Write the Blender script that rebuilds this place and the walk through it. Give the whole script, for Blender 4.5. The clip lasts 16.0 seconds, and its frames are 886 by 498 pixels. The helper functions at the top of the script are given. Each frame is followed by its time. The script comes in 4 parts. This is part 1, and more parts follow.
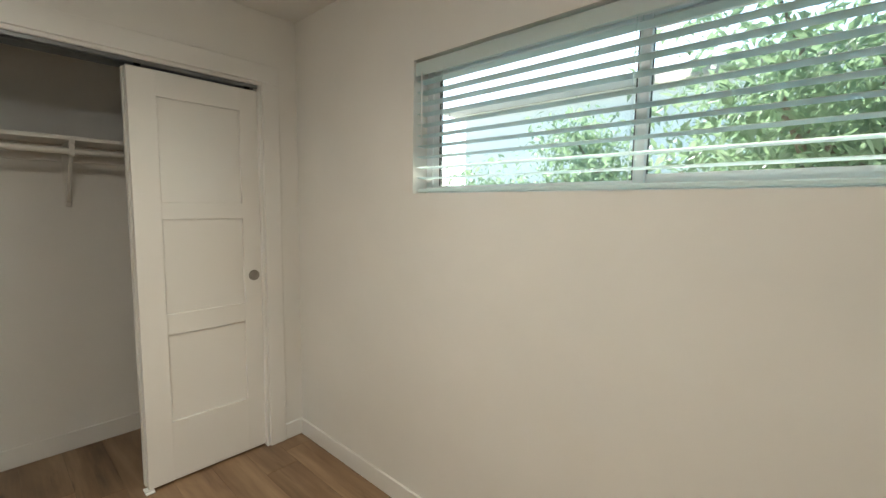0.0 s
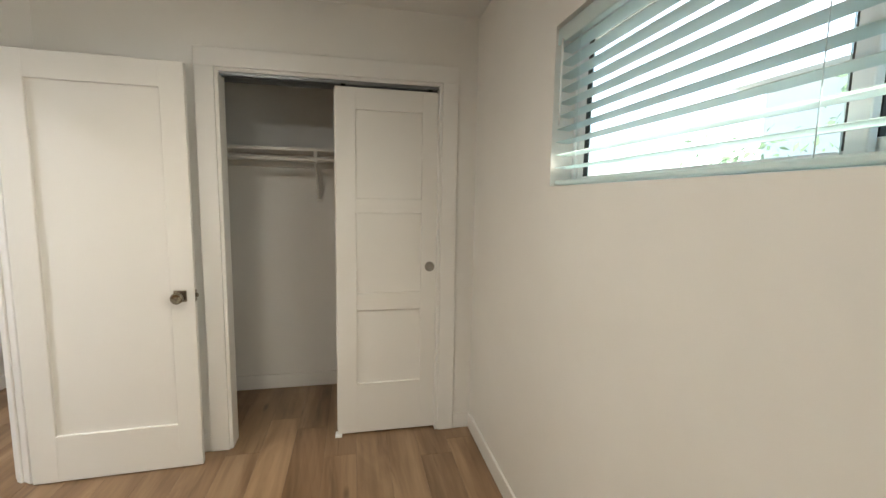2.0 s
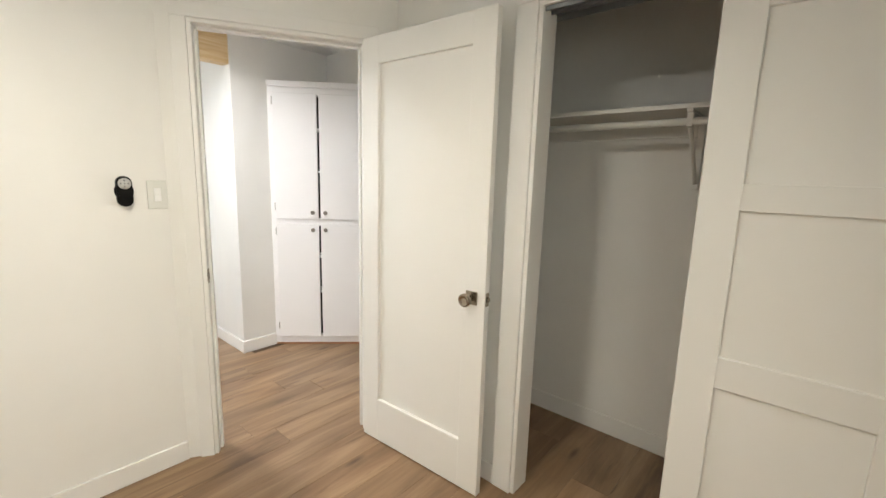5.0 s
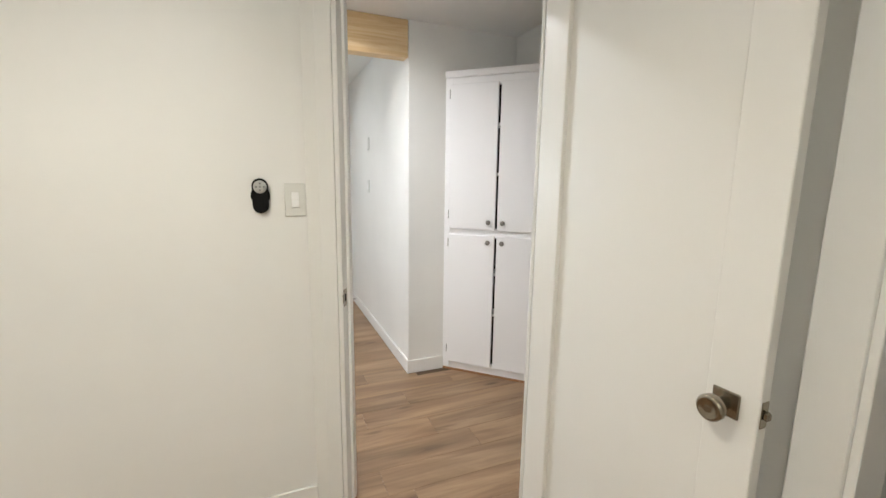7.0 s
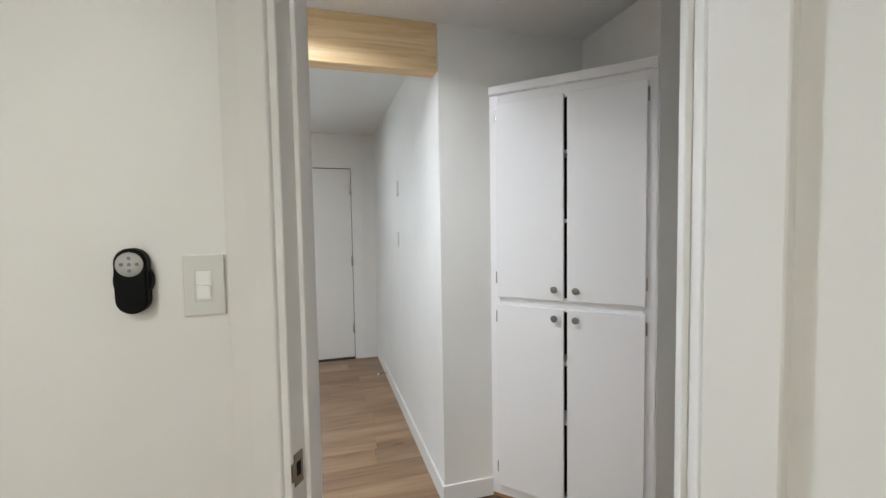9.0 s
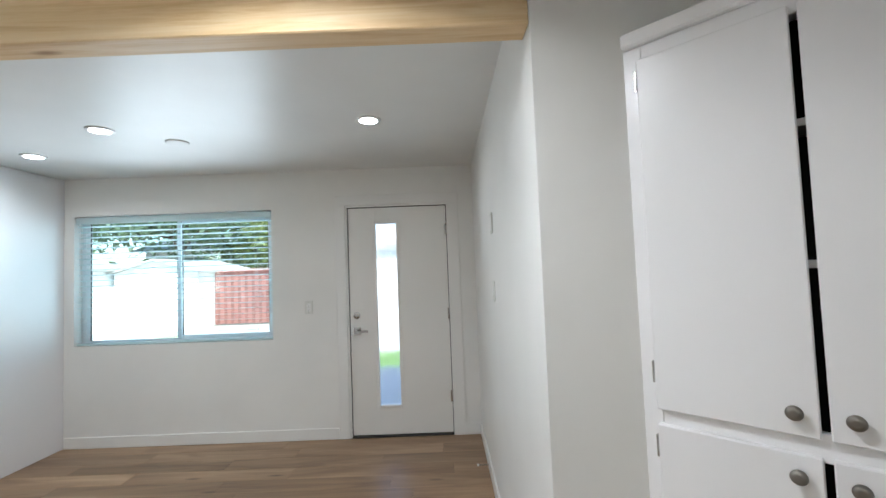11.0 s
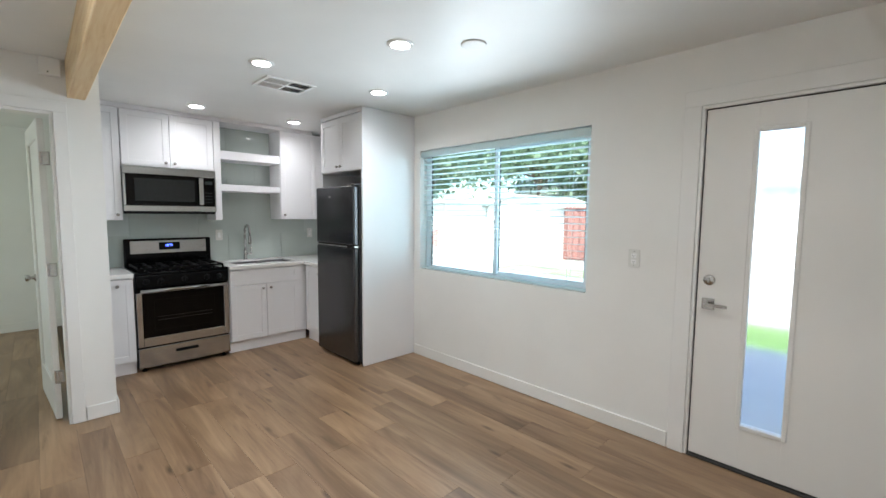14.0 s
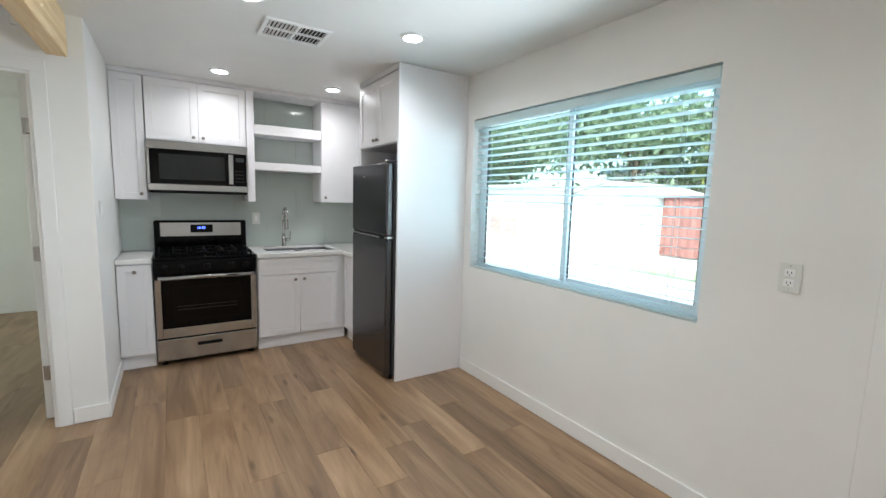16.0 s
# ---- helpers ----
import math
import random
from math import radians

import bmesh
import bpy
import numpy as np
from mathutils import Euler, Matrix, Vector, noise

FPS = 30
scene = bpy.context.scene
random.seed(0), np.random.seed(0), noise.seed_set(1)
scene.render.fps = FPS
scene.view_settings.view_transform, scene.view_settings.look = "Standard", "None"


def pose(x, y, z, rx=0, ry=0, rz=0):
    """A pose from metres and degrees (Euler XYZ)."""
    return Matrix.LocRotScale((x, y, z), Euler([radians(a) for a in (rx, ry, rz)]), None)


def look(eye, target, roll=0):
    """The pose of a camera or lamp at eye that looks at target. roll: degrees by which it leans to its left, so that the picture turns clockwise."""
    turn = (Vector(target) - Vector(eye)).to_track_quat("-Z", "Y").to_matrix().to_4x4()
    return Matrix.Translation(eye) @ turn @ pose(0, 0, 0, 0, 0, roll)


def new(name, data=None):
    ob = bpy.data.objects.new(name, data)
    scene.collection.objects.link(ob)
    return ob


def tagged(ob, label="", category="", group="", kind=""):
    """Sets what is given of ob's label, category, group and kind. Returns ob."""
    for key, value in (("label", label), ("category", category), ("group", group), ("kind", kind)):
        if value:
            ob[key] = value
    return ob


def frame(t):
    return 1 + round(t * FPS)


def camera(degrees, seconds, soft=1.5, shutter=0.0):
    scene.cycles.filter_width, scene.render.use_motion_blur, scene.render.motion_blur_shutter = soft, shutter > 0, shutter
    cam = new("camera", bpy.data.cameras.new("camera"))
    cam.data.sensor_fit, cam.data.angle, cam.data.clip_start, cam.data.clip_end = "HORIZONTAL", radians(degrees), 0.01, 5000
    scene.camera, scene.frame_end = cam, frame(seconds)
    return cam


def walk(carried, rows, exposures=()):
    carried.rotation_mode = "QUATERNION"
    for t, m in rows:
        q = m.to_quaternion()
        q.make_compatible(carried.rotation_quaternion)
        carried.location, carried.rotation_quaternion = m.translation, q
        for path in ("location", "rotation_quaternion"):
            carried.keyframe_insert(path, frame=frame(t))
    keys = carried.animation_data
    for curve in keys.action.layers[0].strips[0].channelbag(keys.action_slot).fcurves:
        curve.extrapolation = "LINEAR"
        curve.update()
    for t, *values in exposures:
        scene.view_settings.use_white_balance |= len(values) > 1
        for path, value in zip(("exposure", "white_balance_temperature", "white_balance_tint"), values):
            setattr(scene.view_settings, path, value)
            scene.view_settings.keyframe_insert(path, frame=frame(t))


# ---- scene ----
cam = camera(92.9, 16.0)
PATH = [
    (0, (0.143, 0.247, 1.449), (-1.196, 1.719, 1.251), 0.9),
    (0.5, (0.166, 0.429, 1.446), (-1.391, 1.669, 1.245), 1.2),
    (1, (0.213, 0.561, 1.454), (-1.504, 1.563, 1.237), 1.0),
    (1.5, (0.283, 0.737, 1.454), (-1.572, 1.45, 1.233), 1.0),
    (2, (0.247, 0.836, 1.449), (-1.696, 1.248, 1.219), 1.0),
    (2.5, (0.099, 0.9, 1.442), (-1.883, 1.018, 1.204), 1.0),
    (3, (-0.039, 0.967, 1.44), (-2.012, 0.769, 1.18), 1.1),
    (3.5, (-0.2, 1.043, 1.447), (-2.119, 0.556, 1.166), 1.3),
    (4, (-0.337, 1.098, 1.437), (-2.155, 0.316, 1.145), 1.5),
    (4.5, (-0.497, 1.076, 1.432), (-2.172, 0.028, 1.121), 1.6),
    (4.7, (-0.573, 1.044, 1.447), (-2.182, -0.1, 1.125), 1.6),
    (6.8, (-1.14, 0.61, 1.407), (-1.961, -1.182, 1.073), 1.2),
    (7, (-1.179, 0.515, 1.413), (-1.948, -1.303, 1.091), 0.8),
    (7.5, (-1.269, 0.332, 1.421), (-1.935, -1.534, 1.144), 0.2),
    (8, (-1.392, 0.142, 1.432), (-1.999, -1.751, 1.21), -0.2),
    (8.5, (-1.466, -0.037, 1.445), (-2.047, -1.944, 1.28), -0.6),
    (8.7, (-1.485, -0.119, 1.443), (-2.057, -2.03, 1.3), -0.7),
    (10.8, (-1.796, -0.966, 1.475), (-1.904, -2.961, 1.563), -2.4),
    (11, (-1.816, -1.058, 1.478), (-1.812, -3.055, 1.577), -2.2),
    (11.5, (-1.862, -1.258, 1.475), (-1.534, -3.229, 1.568), -1.4),
    (12, (-1.891, -1.427, 1.478), (-1.243, -3.319, 1.511), -0.6),
    (12.5, (-1.895, -1.563, 1.468), (-0.974, -3.338, 1.432), -0.1),
    (13, (-1.842, -1.751, 1.46), (-0.692, -3.385, 1.36), 0.2),
    (13.5, (-1.732, -1.938, 1.481), (-0.421, -3.441, 1.336), 0.3),
    (14, (-1.67, -2.091, 1.466), (-0.239, -3.478, 1.299), 0.5),
    (14.5, (-1.59, -2.313, 1.471), (-0.067, -3.598, 1.294), 0.8),
    (15, (-1.492, -2.474, 1.458), (0.097, -3.673, 1.267), 1.1),
    (15.5, (-1.325, -2.657, 1.477), (0.308, -3.792, 1.264), 1.4),
    (16, (-1.209, -2.846, 1.458), (0.459, -3.923, 1.221), 1.6),
]
walk(cam, [(t, look(eye, target, roll)) for t, eye, target, roll in PATH],
     exposures=[(0.0, 1.95, 6450, 9), (2.5, 2.1, 6450, 11), (3.5, 2.3, 6350, 10), (4.7, 2.3, 6350, 10), (7.0, 2.0, 6200, 10), (8.7, 1.74, 5900, 9), (10.8, 1.55, 5900, 8), (11.7, 1.55, 5900, 9), (13.0, 1.75, 6000, 9), (16.0, 1.8, 6100, 9)])

# ---- world and sun ----
world = bpy.data.worlds.new("world")
scene.world = world
world.use_nodes = True
wn = world.node_tree.nodes
sky = wn.new("ShaderNodeTexSky")
sky.sky_type, sky.sun_disc = "NISHITA", False
sky.sun_elevation, sky.sun_rotation = radians(46), radians(-36)
wn["Background"].inputs["Strength"].default_value = 0.15
world.node_tree.links.new(sky.outputs["Color"], wn["Background"].inputs["Color"])
sun = new("sun", bpy.data.lights.new("sun", "SUN"))
sun.data.energy, sun.data.angle, sun.data.color = 3.4, radians(0.5), (1.0, 0.95, 0.88)
sun.matrix_basis = look((-5, 7, 9), (0, 0, 0))


def area(name, m, sx, sy, power, color):
    """A rectangular lamp that stands for the sky's light in an opening."""
    ob = new(name, bpy.data.lights.new(name, "AREA"))
    ob.data.shape, ob.data.size, ob.data.size_y, ob.data.energy, ob.data.color = "RECTANGLE", sx, sy, power, color
    ob.matrix_basis = m
    return ob


inner = area("sky_light_bedroom", look((-0.31, 1.475, 1.78), (-0.31, 0.4, 1.1)), 1.8, 0.5, 4.3, (1.0, 0.94, 0.78))
inner.data.spread = radians(150)
inner = area("sky_light_living", look((0.45, -4.825, 1.5), (0.1, 0, 2.2)), 1.2, 0.9, 5.1, (0.92, 0.95, 0.97))
inner.data.spread = radians(140)
area("sky_light_living_outer", look((0.67, -5.2, 1.6), (0.4, 0, 1.9)), 1.8, 1.15, 6, (0.70, 0.88, 1.0))
# Lamp for the added, unseen opening in the back room's north wall.
area("sky_light_back_room", look((4.0, 1.1, 1.6), (4.0, -2, 1.2)), 1.4, 1.0, 9, (0.9, 1.0, 0.86))


# ---- materials ----
def nodes_of(name):
    m = bpy.data.materials.new(name)
    m.use_nodes = True
    return m, m.node_tree.nodes, m.node_tree.links, m.node_tree.nodes["Principled BSDF"]


def coords(n, l, scale=(1, 1, 1), rand=0.0):
    """Object coordinates, stretched, and shifted piece by piece."""
    tc, mp = n.new("ShaderNodeTexCoord"), n.new("ShaderNodeMapping")
    mp.inputs["Scale"].default_value = scale
    l.new(tc.outputs["Object"], mp.inputs["Vector"])
    if rand:
        oi, mu = n.new("ShaderNodeObjectInfo"), n.new("ShaderNodeMath")
        mu.operation = "MULTIPLY"
        mu.inputs[1].default_value = rand
        l.new(oi.outputs["Random"], mu.inputs[0])
        l.new(mu.outputs[0], mp.inputs["Location"])
    return mp.outputs["Vector"]


def noise_tex(n, l, vec, scale, detail=4.0, rough=0.55, distort=0.0):
    t = n.new("ShaderNodeTexNoise")
    t.inputs["Scale"].default_value, t.inputs["Detail"].default_value = scale, detail
    t.inputs["Roughness"].default_value, t.inputs["Distortion"].default_value = rough, distort
    l.new(vec, t.inputs["Vector"])
    return t.outputs["Fac"]


def ramp(n, l, fac, stops):
    r = n.new("ShaderNodeValToRGB")
    while len(r.color_ramp.elements) < len(stops):
        r.color_ramp.elements.new(0.5)
    for e, (p, c) in zip(r.color_ramp.elements, stops):
        e.position, e.color = p, (*c, 1)
    l.new(fac, r.inputs["Fac"])
    return r.outputs["Color"]


def bump(n, l, bsdf, height, strength, dist):
    b = n.new("ShaderNodeBump")
    b.inputs["Strength"].default_value, b.inputs["Distance"].default_value = strength, dist
    l.new(height, b.inputs["Height"])
    l.new(b.outputs["Normal"], bsdf.inputs["Normal"])


def paint(name, color, rough, grain=260.0, relief=0.0006, spread=0.03):
    m, n, l, b = nodes_of(name)
    v = coords(n, l)
    big = noise_tex(n, l, v, 1.7, 5)
    c = [tuple(min(1, x * k) for x in color) for k in (1 - spread, 1 + spread)]
    l.new(ramp(n, l, big, [(0.3, c[0]), (0.7, c[1])]), b.inputs["Base Color"])
    r = n.new("ShaderNodeMapRange")
    r.inputs["To Min"].default_value, r.inputs["To Max"].default_value = rough * 0.85, rough * 1.15
    l.new(noise_tex(n, l, v, 6.0, 4), r.inputs["Value"])
    l.new(r.outputs["Result"], b.inputs["Roughness"])
    bump(n, l, b, noise_tex(n, l, v, grain, 2), 0.25, relief)
    return m


def metal(name, color, rough, stretch=(3, 3, 260), metallic=1.0):
    m, n, l, b = nodes_of(name)
    v = coords(n, l, stretch)
    f = noise_tex(n, l, v, 3.0, 3)
    c = [tuple(x * k for x in color) for k in (0.86, 1.1)]
    l.new(ramp(n, l, f, [(0.25, c[0]), (0.75, c[1])]), b.inputs["Base Color"])
    r = n.new("ShaderNodeMapRange")
    r.inputs["To Min"].default_value, r.inputs["To Max"].default_value = rough * 0.8, rough * 1.25
    l.new(f, r.inputs["Value"])
    l.new(r.outputs["Result"], b.inputs["Roughness"])
    b.inputs["Metallic"].default_value = metallic
    return m


def plain(name, color, rough, metallic=0.0, spread=0.08, spec=0.5):
    m, n, l, b = nodes_of(name)
    f = noise_tex(n, l, coords(n, l), 22.0, 4)
    l.new(ramp(n, l, f, [(0.3, tuple(x * (1 - spread) for x in color)), (0.7, tuple(min(1, x * (1 + spread)) for x in color))]), b.inputs["Base Color"])
    b.inputs["Roughness"].default_value, b.inputs["Metallic"].default_value = rough, metallic
    b.inputs["Specular IOR Level"].default_value = spec
    return m


def wood(name, tones, stretch, scale, rough, rand=0.0, vary=0.0, knots=False):
    m, n, l, b = nodes_of(name)
    v = coords(n, l, stretch, rand)
    f = noise_tex(n, l, v, scale, 7, 0.62, 0.9)
    col = ramp(n, l, f, [(0.28 + 0.44 * i / (len(tones) - 1), t) for i, t in enumerate(tones)])
    if vary:
        oi, mr, hs = n.new("ShaderNodeObjectInfo"), n.new("ShaderNodeMapRange"), n.new("ShaderNodeHueSaturation")
        mr.inputs["To Min"].default_value, mr.inputs["To Max"].default_value = 1 - vary, 1 + vary
        l.new(oi.outputs["Random"], mr.inputs["Value"])
        l.new(mr.outputs["Result"], hs.inputs["Value"])
        l.new(col, hs.inputs["Color"])
        col = hs.outputs["Color"]
    if knots:
        vo = n.new("ShaderNodeTexVoronoi")
        vo.inputs["Scale"].default_value = 1.0
        l.new(coords(n, l, (2.6, 9.0, 7.0)), vo.inputs["Vector"])
        mix = n.new("ShaderNodeMix")
        mix.data_type = "RGBA"
        k = ramp(n, l, vo.outputs["Distance"], [(0.05, (1, 1, 1)), (0.16, (0, 0, 0))])
        l.new(k, mix.inputs["Factor"])
        l.new(col, mix.inputs["A"])
        mix.inputs["B"].default_value = (0.33, 0.17, 0.06, 1)
        col = mix.outputs["Result"]
    l.new(col, b.inputs["Base Color"])
    fine = noise_tex(n, l, v, scale * 6, 3)
    mr2 = n.new("ShaderNodeMapRange")
    mr2.inputs["To Min"].default_value, mr2.inputs["To Max"].default_value = rough - 0.07, rough + 0.09
    l.new(fine, mr2.inputs["Value"])
    l.new(mr2.outputs["Result"], b.inputs["Roughness"])
    bump(n, l, b, fine, 0.1, 0.0004)
    return m


def pane_glass(name, tint):
    m, n, l, b = nodes_of(name)
    tr, gl, mx, fr = n.new("ShaderNodeBsdfTransparent"), n.new("ShaderNodeBsdfGlossy"), n.new("ShaderNodeMixShader"), n.new("ShaderNodeLayerWeight")
    tr.inputs["Color"].default_value = (*tint, 1)
    gl.inputs["Roughness"].default_value = 0.02
    fr.inputs["Blend"].default_value = 0.5
    pw, sc = n.new("ShaderNodeMath"), n.new("ShaderNodeMath")
    pw.operation, sc.operation = "POWER", "MULTIPLY_ADD"
    pw.inputs[1].default_value, sc.inputs[1].default_value, sc.inputs[2].default_value = 5.0, 0.7, 0.03
    l.new(fr.outputs["Facing"], pw.inputs[0])
    l.new(pw.outputs[0], sc.inputs[0])
    l.new(sc.outputs[0], mx.inputs["Fac"])
    l.new(tr.outputs[0], mx.inputs[1])
    l.new(gl.outputs[0], mx.inputs[2])
    l.new(mx.outputs[0], n["Material Output"].inputs["Surface"])
    return m


def glow(name, color, strength):
    m, n, l, b = nodes_of(name)
    b.inputs["Emission Color"].default_value, b.inputs["Emission Strength"].default_value = (*color, 1), strength
    b.inputs["Base Color"].default_value = (*color, 1)
    return m


WALL = paint("wall_paint", (0.80, 0.79, 0.76), 0.42)
CEIL = paint("ceiling_paint", (0.78, 0.78, 0.76), 0.42)
TRIM = paint("trim_enamel", (0.80, 0.79, 0.765), 0.3, 120, 0.0003, 0.015)
DOOR = paint("door_enamel", (0.78, 0.765, 0.73), 0.34, 160, 0.0004, 0.015)
CAB = paint("cabinet_lacquer", (0.83, 0.82, 0.83), 0.3, 120, 0.0002, 0.012)
SHELF = paint("closet_shelf_paint", (0.78, 0.77, 0.73), 0.45)
VINYL = paint("window_vinyl", (0.82, 0.85, 0.87), 0.35, 90, 0.0002, 0.01)
SLAT = paint("blind_slat_vinyl", (0.76, 0.83, 0.83), 0.4, 90, 0.0002, 0.02)
sl_n, sl_l = SLAT.node_tree.nodes, SLAT.node_tree.links
sl_t, sl_m = sl_n.new("ShaderNodeBsdfTranslucent"), sl_n.new("ShaderNodeMixShader")
sl_t.inputs["Color"].default_value = (0.68, 0.84, 0.84, 1)
sl_m.inputs["Fac"].default_value = 0.35
sl_l.new(sl_n["Principled BSDF"].outputs[0], sl_m.inputs[1])
sl_l.new(sl_t.outputs[0], sl_m.inputs[2])
sl_l.new(sl_m.outputs[0], sl_n["Material Output"].inputs["Surface"])
PLASTIC = paint("white_plastic", (0.87, 0.87, 0.86), 0.3, 90, 0.0001, 0.01)


def plank_material():
    m, n, l, b = nodes_of("plank_oak")
    fig = noise_tex(n, l, coords(n, l, (0.5, 3.4, 3.4), 41.0), 1.4, 5, 0.55, 1.3)
    col = ramp(n, l, fig, [(0.28, (0.150, 0.086, 0.044)), (0.42, (0.225, 0.138, 0.076)), (0.55, (0.29, 0.186, 0.105)), (0.72, (0.385, 0.26, 0.155))])
    grain = noise_tex(n, l, coords(n, l, (1.4, 30.0, 30.0), 23.0), 1.3, 5, 0.6, 0.5)
    streak = noise_tex(n, l, coords(n, l, (1.1, 11.0, 11.0), 67.0), 1.0, 3, 0.5, 1.8)

    def mult(col, shade):
        mx = n.new("ShaderNodeMix")
        mx.data_type, mx.blend_type = "RGBA", "MULTIPLY"
        mx.inputs["Factor"].default_value = 1.0
        l.new(col, mx.inputs["A"])
        l.new(shade, mx.inputs["B"])
        return mx.outputs["Result"]

    col = mult(col, ramp(n, l, grain, [(0.3, (0.84, 0.82, 0.80)), (0.62, (1.05, 1.05, 1.05))]))
    col = mult(col, ramp(n, l, streak, [(0.27, (0.70, 0.67, 0.65)), (0.38, (1, 1, 1))]))
    vo = n.new("ShaderNodeTexVoronoi")
    vo.inputs["Scale"].default_value = 1.0
    l.new(coords(n, l, (1.7, 6.5, 6.5), 29.0), vo.inputs["Vector"])
    col = mult(col, ramp(n, l, vo.outputs["Distance"], [(0.03, (0.40, 0.36, 0.33)), (0.13, (1, 1, 1))]))
    oi, mr, hs = n.new("ShaderNodeObjectInfo"), n.new("ShaderNodeMapRange"), n.new("ShaderNodeHueSaturation")
    mr.inputs["To Min"].default_value, mr.inputs["To Max"].default_value = 0.85, 1.2
    l.new(oi.outputs["Random"], mr.inputs["Value"])
    l.new(mr.outputs["Result"], hs.inputs["Value"])
    l.new(col, hs.inputs["Color"])
    l.new(hs.outputs["Color"], b.inputs["Base Color"])
    rg_ = n.new("ShaderNodeMapRange")
    rg_.inputs["To Min"].default_value, rg_.inputs["To Max"].default_value = 0.26, 0.42
    l.new(grain, rg_.inputs["Value"])
    l.new(rg_.outputs["Result"], b.inputs["Roughness"])
    bump(n, l, b, grain, 0.12, 0.0004)
    return m


PLANK = plank_material()
SUBFLOOR = plain("subfloor_dark", (0.10, 0.065, 0.04), 0.8)
PINE = wood("beam_pine", [(0.60, 0.38, 0.17), (0.76, 0.56, 0.31), (0.84, 0.67, 0.43)], (0.8, 14.0, 14.0), 2.0, 0.5, 0, 0, True)
STEEL = metal("brushed_stainless", (0.47, 0.465, 0.455), 0.15, (1.5, 1.5, 320))
CHROME = plain("satin_nickel", (0.50, 0.49, 0.47), 0.24, 1.0, 0.05)
NICKEL = plain("antique_nickel", (0.34, 0.30, 0.24), 0.24, 1.0, 0.06)
DARKSTEEL = metal("dark_stainless", (0.105, 0.105, 0.11), 0.24)
FRIDGE_SIDE = plain("fridge_side_grey", (0.055, 0.055, 0.06), 0.4)
BLACK = plain("black_enamel", (0.003, 0.003, 0.0032), 0.1, spec=0.12)
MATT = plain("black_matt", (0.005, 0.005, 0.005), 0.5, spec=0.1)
IRON = plain("cast_iron", (0.004, 0.004, 0.0042), 0.45, spec=0.08)
GLASSBLACK = plain("black_oven_glass", (0.003, 0.0027, 0.0024), 0.05, spec=0.14)
MWGLASS = plain("dark_grey_door_glass", (0.016, 0.017, 0.017), 0.1, spec=0.3)
QUARTZ = paint("white_quartz", (0.80, 0.79, 0.77), 0.18, 60, 0.0001, 0.03)
TILE = paint("grey_green_glass_tile", (0.48, 0.535, 0.50), 0.06, 30, 0.0001, 0.03)
GROUT = paint("tile_grout", (0.50, 0.55, 0.52), 0.5)
GLASS = pane_glass("window_glass", (0.91, 0.985, 0.975))
LED = glow("downlight_lens", (1.0, 0.98, 0.94), 9.0)
CLOCK = glow("clock_digits_blue", (0.08, 0.14, 1.0), 3.0)
CONCRETE = paint("concrete", (0.50, 0.49, 0.46), 0.8, 60, 0.003, 0.12)
STUCCO = paint("white_stucco", (0.80, 0.79, 0.75), 0.8, 90, 0.004, 0.04)
ROOFMAT = paint("roof_shingle_grey", (0.42, 0.41, 0.40), 0.85, 40, 0.004, 0.15)
RED = paint("red_fence_paint", (0.50, 0.235, 0.195), 0.6, 30, 0.002, 0.15)
GRASS = paint("lawn_grass", (0.12, 0.22, 0.045), 0.9, 50, 0.02, 0.35)
DRYGRASS = paint("dry_grass", (0.33, 0.36, 0.20), 0.9, 50, 0.02, 0.3)
SOIL = paint("pale_dirt", (0.42, 0.38, 0.31), 0.9, 30, 0.01, 0.15)
BARK = paint("tree_bark", (0.19, 0.14, 0.10), 0.85, 40, 0.01, 0.25)
DARKWIN = plain("far_window_glass", (0.10, 0.16, 0.17), 0.08)
RUBBER = plain("threshold_dark", (0.03, 0.028, 0.026), 0.6)


def leaf_mat(name, a, c):
    m, n, l, b = nodes_of(name)
    g = n.new("ShaderNodeNewGeometry")
    l.new(ramp(n, l, g.outputs["Random Per Island"], [(0.0, a), (1.0, c)]), b.inputs["Base Color"])
    b.inputs["Roughness"].default_value = 0.45
    tl, mx = n.new("ShaderNodeBsdfTranslucent"), n.new("ShaderNodeMixShader")
    tl.inputs["Color"].default_value = (0.32, 0.42, 0.24, 1)
    mx.inputs["Fac"].default_value = 0.5
    l.new(b.outputs[0], mx.inputs[1])
    l.new(tl.outputs[0], mx.inputs[2])
    l.new(mx.outputs[0], n["Material Output"].inputs["Surface"])
    return m


LEAF = leaf_mat("leaf_green", (0.10, 0.15, 0.07), (0.32, 0.38, 0.26))
LEAF_Y = leaf_mat("leaf_yellow_green", (0.18, 0.22, 0.05), (0.38, 0.38, 0.12))

fm, fn, fl, fb = nodes_of("frosted_glass")
fb.inputs["Transmission Weight"].default_value, fb.inputs["Roughness"].default_value = 1.0, 0.2
fb.inputs["Base Color"].default_value, fb.inputs["IOR"].default_value = (0.95, 0.98, 1.0, 1), 1.2
FROST = fm


# ---- building tools ----
OFF = {}


